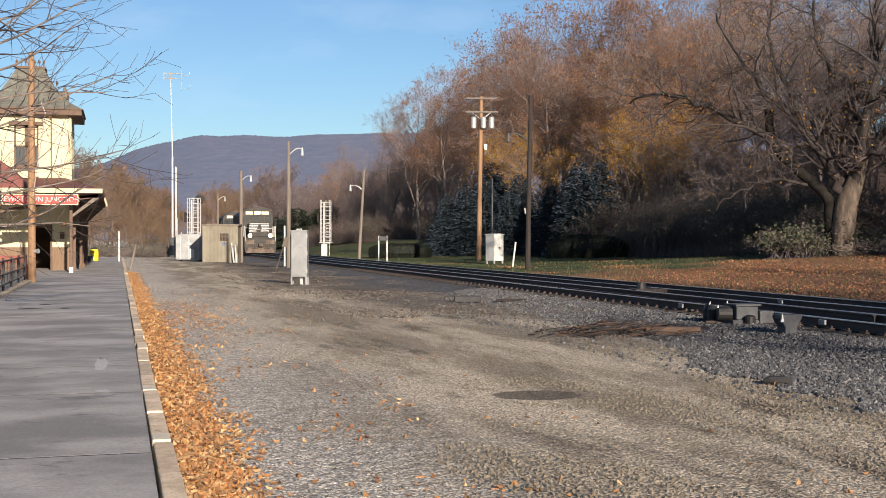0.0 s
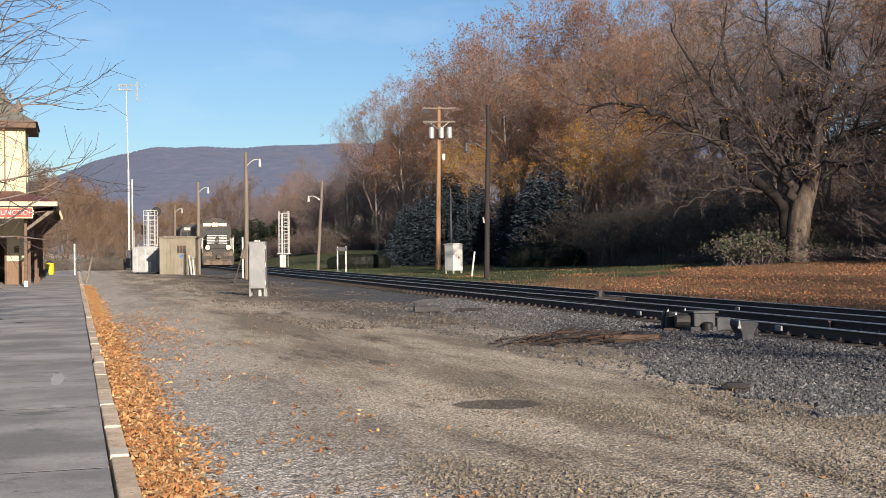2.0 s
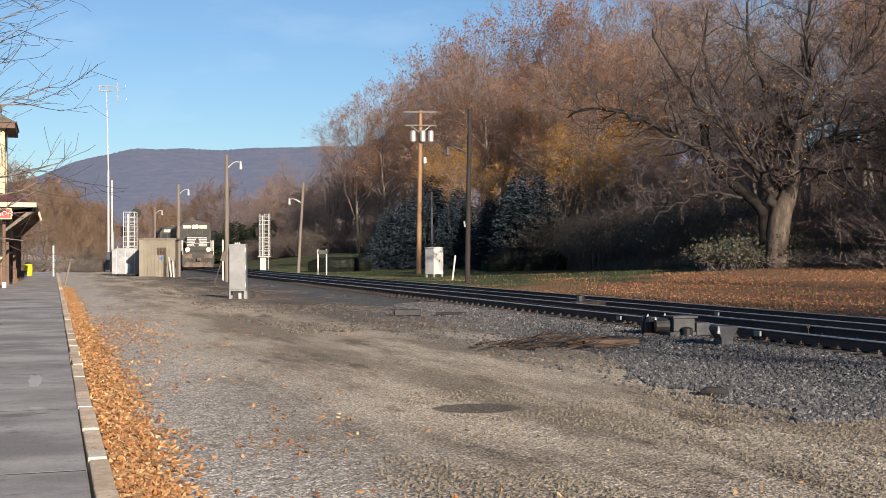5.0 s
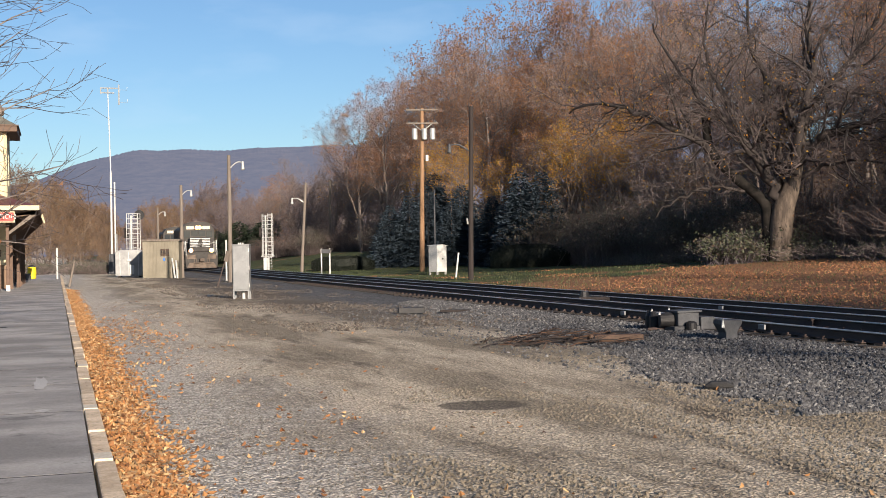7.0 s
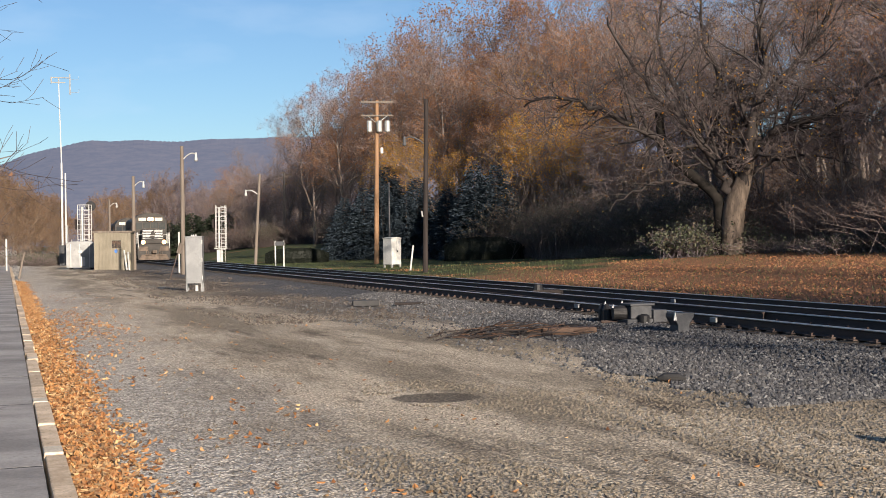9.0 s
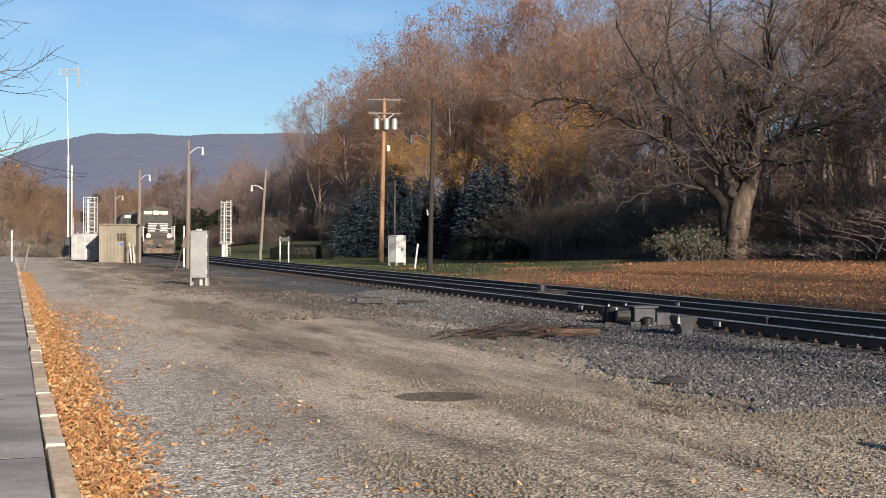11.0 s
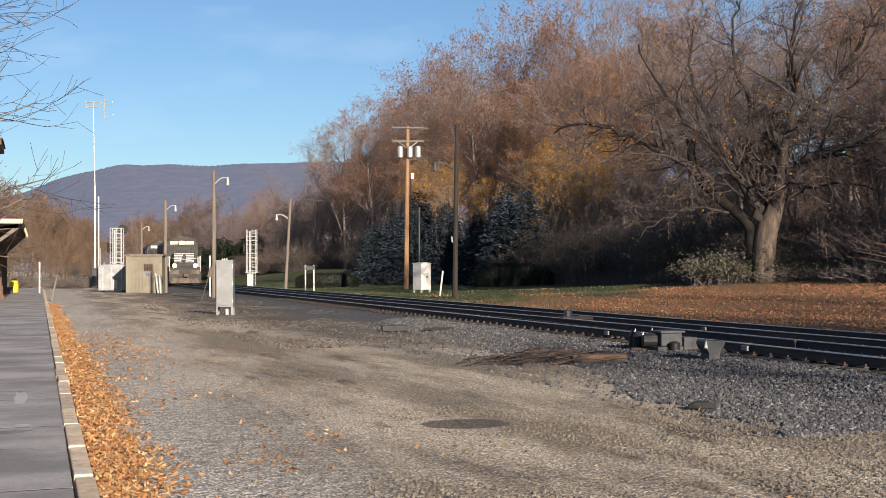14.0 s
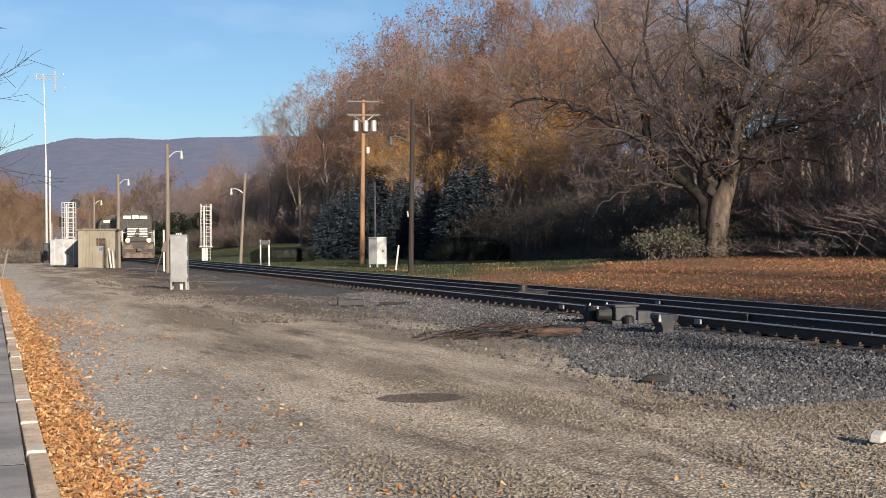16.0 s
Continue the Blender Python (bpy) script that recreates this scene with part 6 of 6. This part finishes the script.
    g.box(-0.35, 3.15, 3.75, 0.35, 3.3, 4.12)
    hl = part("headlight_box", g, M_locoblack, cb)
    for s in (-0.14, 0.14):
        g = Geo()
        g.tube([(s, 3.149, 3.94), (s, 3.12, 3.94)], [0.17, 0.18], 14)
        part("headlight", g, M_lamp_white if lights else M_alu, hl, "lit headlight" if lights else "")
    for s in (-1, 1):
        g = Geo()
        g.tube([(s * 0.95, 0.95, 1.75), (s * 0.95, 0.8, 1.75)], [0.2, 0.22], 14)
        dl = part("ditch_light_housing", g, M_locoblack, t)
        g = Geo()
        g.tube([(s * 0.95, 0.799, 1.75), (s * 0.95, 0.77, 1.75)], [0.2, 0.2], 14)
        part("ditch_light", g, M_lamp_white if lights else M_alu, dl, "lit ditch light" if lights else "")
    g = Geo()
    g.prism([(-0.9, 1.62), (0.9, 1.62), (0.9, 3.9), (0.6, 4.2), (-0.6, 4.2), (-0.9, 3.9)], 'y', 5.9, 18.8)
    hd = part("long_hood", g, M_locoblack, t, bevel=0.04)
    for k in range(8):
        for s in (-1, 1):
            g = Geo()
            y = 6.4 + k * 1.5
            g.box(s * 0.905 - 0.012, y, 1.75, s * 0.905 + 0.012, y + 1.3, 3.3)
            part("hood_door", g, M_locoblack, hd)
            g = Geo()
            g.box(s * 0.93 - 0.012, y + 0.1, 2.6, s * 0.93 + 0.012, y + 1.2, 2.68)
            part("stripe", g, M_locowhite, hd)
    for y in (8, 14.5, 16, 17.5):
        g = Geo()
        g.tube([(0, y, 4.2), (0, y, 4.35)], [0.55, 0.5], 16)
        part("roof_fan", g, M_under, hd)
    g = Geo()
    g.box(-0.25, 4.3, 4.5, 0.25, 4.9, 4.62)
    part("roof_gear", g, M_under, cb)
    # handrails and steps
    for s in (-1, 1):
        for y in (0.85, 1.6, 2.4, 3.2, 6.5, 8.5, 10.5, 12.5, 14.5, 16.5, 18.5):
            g = Geo()
            g.tube([(s * 1.45, y, 1.62), (s * 1.45, y, 2.65)], [0.02, 0.02], 5)
            part("stanchion", g, M_locowhite, t)
        for ya, yb in ((0.85, 3.2), (6.0, 18.5)):
            g = Geo()
            g.tube([(s * 1.45, ya, 2.65), (s * 1.45, yb, 2.65)], [0.02, 0.02], 5)
            part("handrail", g, M_locowhite, t)
        g = Geo()
        for k in range(4):
            g.box(s * 1.5 - 0.12, 0.95, 0.35 + k * 0.32, s * 1.5 + 0.05, 1.6, 0.39 + k * 0.32)
        part("step_well", g, M_under, t)
    g = Geo()
    g.tube([(-1.4, 0.78, 2.5), (-0.5, 0.76, 2.35), (0.5, 0.76, 2.35), (1.4, 0.78, 2.5)], [0.02] * 4, 5)
    part("front_handrail", g, M_locowhite, t)
    g = Geo()
    g.box(-0.2, 0.1, 0.72, 0.2, 0.7, 1.0)
    part("coupler", g, M_under, t, bevel=0.04)
    for x in (-0.7, -0.5, 0.5, 0.7):
        g = Geo()
        g.tube([(x, 0.6, 1.05), (x, 0.48, 0.7), (x * 0.9, 0.5, 0.45)], [0.03, 0.03, 0.03], 5)
        part("air_hose", g, M_under, t)
    g = Geo()
    g.prism([(-1.35, 0.4), (1.35, 0.4), (1.4, 1.2), (-1.4, 1.2)], 'y', 8.0, 12.6)
    part("fuel_tank", g, M_under, t, bevel=0.08)
    for yc in (4.3, 16.2):
        g = Geo()
        for s in (-1, 1):
            g.box(s * 1.1 - 0.1, yc - 2.4, 0.45, s * 1.1 + 0.1, yc + 2.4, 0.85)
        tr = part("truck", g, M_under, t)
        for dy in (-1.7, 0, 1.7):
            for s in (-1, 1):
                g = Geo()
                g.tube([(s * 0.68, yc + dy, 0.51), (s * 0.82, yc + dy, 0.51)], [0.51, 0.51], 20)
                part("wheel", g, M_under, tr)
    return t


def freight_car(y0, label):
    t = thing("gondola_car", 17.15, y0, 0.2, label, "freight car", "freight cars")
    g = Geo()
    g.box(-1.45, 0.4, 1.0, 1.45, 15.4, 1.25)
    g.box(-1.5, 0.4, 1.25, -1.4, 15.4, 3.1)
    g.box(1.4, 0.4, 1.25, 1.5, 15.4, 3.1)
    g.box(-1.4, 0.4, 1.25, 1.4, 0.5, 3.1)
    g.box(-1.4, 15.3, 1.25, 1.4, 15.4, 3.1)
    part("body", g, M_boxcar, t)
    for k in range(5):
        g = Geo()
        g.box(-1.2 + k * 0.6 - 0.06, 0.32, 1.1, -1.2 + k * 0.6 + 0.06, 0.4, 3.1)
        part("rib", g, M_boxcar, t)
    for k in range(12):
        for s in (-1, 1):
            g = Geo()
            g.box(s * 1.53 - 0.04, 0.8 + k * 1.25, 1.1, s * 1.53 + 0.04, 0.95 + k * 1.25, 3.1)
            part("rib", g, M_boxcar, t)
    for yc in (2.4, 13.4):
        for dy in (-0.9, 0.9):
            for s in (-1, 1):
                g = Geo()
                g.tube([(s * 0.68, yc + dy, 0.42), (s * 0.82, yc + dy, 0.42)], [0.42, 0.42], 18)
                part("wheel", g, M_under, t)
    g = Geo()
    g.box(-0.2, -0.2, 0.7, 0.2, 0.5, 1.0)
    part("coupler", g, M_under, t)


locomotive("locomotive", 114.0, True)
locomotive("locomotive", 135.1, False)
for i in range(3):
    freight_car(158 + i * 16.2, "oxide-red open freight car standing on the far line")


# ---- branches over the platform ----
def build_near_tree():
    gr = Grower(14, sides=(10, 6, 5, 3, 3), segs=(6, 8, 7, 5, 3))
    bx, by = -4.7, 27.0
    gr.wood.tube([(0, 0, -0.2), (0.05, 0, 1.5), (-0.05, 0.1, 3.5), (0, 0, 6), (0.1, 0, 9)], [0.24, 0.2, 0.17, 0.12, 0.04], 12)
    ends = [(1.5, 4.2, -0.1, 0.35, 4.3), (2.8, 2.6, 0.1, 0.42, 4.0), (3.6, 3.4, -0.25, 0.55, 4.2), (4.6, 2.5, 0.15, 0.6, 4.6), (5.6, 2.0, -0.1, 0.75, 4.2), (3.0, 2.8, -0.5, 0.16, 4.6), (2.2, 2.4, 0.5, 0.1, 3.6), (4.0, 3.0, 0.4, 0.3, 4.6), (6.5, 1.4, 0.2, 0.8, 3.6), (4.8, 3.2, -0.4, 0.45, 3.8), (2.3, 3.5, 0.1, 0.12, 4.4), (3.2, 3.4, 0.25, 0.2, 4.6), (2.0, 3.0, -0.3, 0.02, 3.8), (5.2, 3.0, 0.0, 0.7, 4.6)]
    for z, sx, sy, sz, ln in ends:
        gr.branch((0, 0, z), (sx, sy, sz * 2.2), ln * 1.12, 0.045, 2, 4, (0, 0, 7, 4), wander=0.13, up=0.03, spread=(28, 55), taper=0.2, start=0.25, thin=0.005, shrink=(0.3, 0.5))
    t = thing("platform_tree", bx, by, 0.1, "slender leafless tree with long twigs over the platform", "tree")
    part("trunk", gr.wood, M_bark, t, smooth=True)
    c = part("crown", gr.twigs, M_twigblack, t, "bare drooping twigs")
    part("foliage", gr.leaves(14, 0.11, 0.08), M_rust, c, "few curled dead leaves")


build_near_tree()


# ---- loose leaves, stones and grass ----
def build_litter():
    rnd = random.Random(3)
    g = Geo()
    pl = []
    while len(pl) < 24000:
        y = 4.5 + 60 * rnd.random() ** 1.9
        w = (0.50 + 0.22 * noise.noise((y * 0.5, 0, 0)) + 0.18 * noise.noise((y * 1.9, 3, 0))) * (1.0 if y < 30 else 0.8)
        u = abs(rnd.gauss(0, 0.55))
        x = 0.42 + w * u
        if u > 1.5:
            continue
        pl.append(Vector((x, y, ground_z(x, y) + 0.012 + 0.07 * max(0, 1 - u) * rnd.random())))
    add_leaves(g, pl, 0.06, rnd, 0.6)
    tagged(part("leaf_drift", g, M_fallen, None, "drift of dry orange-brown leaves against the kerb"), category="fallen leaves", kind="stuff")
    g = Geo()
    pl = []
    while len(pl) < 560:
        y = 6 + 40 * rnd.random() ** 1.5
        x = 0.6 + abs(rnd.gauss(0, 2.6))
        if x < 10 and noise.noise((x * 0.9, y * 0.5, 2.0)) > 0.02 - 0.12 * (x < 2.5):
            pl.append(Vector((x, y, ground_z(x, y) + 0.015)))
    pl += [Vector((1.55 + rnd.gauss(0, 0.42), 27 + rnd.gauss(0, 4.0), 0.03)) for _ in range(520)]
    for c in ((2.75, 12.2), (2.1, 8.0), (1.9, 10.6)):
        pl += [Vector((c[0] + rnd.gauss(0, 0.16), c[1] + rnd.gauss(0, 0.3), 0.02)) for _ in range(14)]
    add_leaves(g, pl, 0.06, rnd, 0.6)
    tagged(part("yard_leaves", g, M_fallen, None, "scattered dry leaves on the gravel yard"), category="fallen leaves", kind="stuff")
    g = Geo()
    pl = []
    while len(pl) < 13000:
        x, y = 19.2 + 17 * rnd.random(), 18 + 62 * rnd.random()
        keep = 0.85 - 0.95 * step(y, 38, 58) + 1.1 * noise.noise((x * 0.3, y * 0.12, 9.0))
        if rnd.random() < keep:
            pl.append(Vector((x, y, ground_z(x, y) + 0.03)))
    add_leaves(g, pl, 0.075, rnd, 0.6)
    tagged(part("lawn_leaves", g, M_lawnleaf, None, "blanket of fallen orange leaves on the lawn"), category="fallen leaves", kind="stuff")
    g = Geo()
    for _ in range(16000):
        x, y = 19.4 + 20 * rnd.random() ** 1.3, 24 + 95 * rnd.random()
        z = ground_z(x, y)
        h, a = rnd.uniform(0.04, 0.11), rnd.uniform(0, 6.283)
        dx, dy = math.cos(a) * 0.02, math.sin(a) * 0.02
        g.add([(x - dx, y - dy, z - 0.01), (x + dx, y + dy, z - 0.01), (x + rnd.gauss(0, 0.03), y + rnd.gauss(0, 0.03), z + h)], [(0, 1, 2)])
    tagged(part("grass", g, M_grassblade, None, "short patchy autumn grass"), category="grass", kind="stuff")

    def stones(name, count, place, size, m, label, category):
        base = [Vector(v) for v in ((1, 0, 0), (0, 1, 0), (-1, 0, 0), (0, -1, 0), (0, 0, 1), (0, 0, -1))]
        fs = [(0, 1, 4), (1, 2, 4), (2, 3, 4), (3, 0, 4), (1, 0, 5), (2, 1, 5), (3, 2, 5), (0, 3, 5)]
        g = Geo()
        for _ in range(count):
            x, y = place()
            s = size * rnd.uniform(0.55, 1.35)
            turn = Euler((rnd.uniform(0, 6), rnd.uniform(0, 6), rnd.uniform(0, 6))).to_matrix()
            c = Vector((x, y, ground_z(x, y) + s * rnd.uniform(0.0, 0.5)))
            k = [rnd.uniform(0.6, 1.2) for _ in range(6)]
            g.add([tuple(c + turn @ (b * (s * k[i]))) for i, b in enumerate(base)], fs)
        tagged(part(name, g, m, None, label), category=category, kind="stuff")

    def bal():
        while True:
            y = 10.5 + 27 * rnd.random() ** 1.6
            x = rnd.uniform(6.9, 11.75) if rnd.random() < 0.8 else rnd.uniform(11.75, 19.2)
            edge = 9.0 + 1.3 * step(y, 26, 38) + 0.7 * noise.noise((y * 0.25, 0, 5.0)) + 0.4 * noise.noise((y * 1.1, 0, 8.0)) - 1.5 * (1 - step(y, 13, 22))
            if x > edge or rnd.random() < 0.04:
                return x, y
    stones("ballast", 64000, bal, 0.028, M_stone, "coarse grey crushed-stone ballast", "ballast")

    def peb():
        while True:
            x, y = rnd.uniform(0.5, 10.0), 5.0 + 34 * rnd.random() ** 2.2
            if math.hypot((x - 4.5) / 0.6, (y - 12.75) / 0.5) > 1:
                return x, y
    stones("pebbles", 26000, peb, 0.009, M_pebble, "small tan and grey pebbles on the yard", "gravel")

    def coarse():
        while True:
            y = 5.0 + 13 * rnd.random() ** 1.6
            x = rnd.uniform(2.0, 9.0)
            if noise.noise((x * 0.55, y * 0.22, 4.0)) + 0.06 * (x - 5) > 0.0 and math.hypot((x - 4.5) / 0.7, (y - 12.75) / 0.6) > 1:
                return x, y
    stones("coarse_gravel", 15000, coarse, 0.015, M_pebble, "loose coarse tan gravel on the yard", "gravel")
    def clod():
        while True:
            x, y = rnd.uniform(4.5, 10.6), 26 + 62 * rnd.random() ** 1.3
            if noise.noise((x * 0.5, y * 0.2, 12.0)) > -0.1:
                return x, y
    stones("clods", 4200, clod, 0.035, M_clod, "dark lumps of soil and stone on the yard", "gravel")
    # weeds in the gap behind the kerb
    g = Geo()
    for _ in range(70):
        y, x = 4.5 + 22 * rnd.random() ** 1.6, 0.242 + rnd.gauss(0, 0.008)
        for _k in range(rnd.randint(4, 10)):
            h, a = rnd.uniform(0.02, 0.06), rnd.uniform(0, 6.283)
            yy = y + rnd.gauss(0, 0.05)
            g.add([(x, yy - 0.005, 0.11), (x, yy + 0.005, 0.11), (x + math.cos(a) * h * 0.6, yy + math.sin(a) * h * 0.6, 0.12 + h)], [(0, 1, 2)])
    tagged(part("weeds", g, M_grassblade, None, "small green weeds in the kerb joint"), category="weeds", kind="stuff")


build_litter()
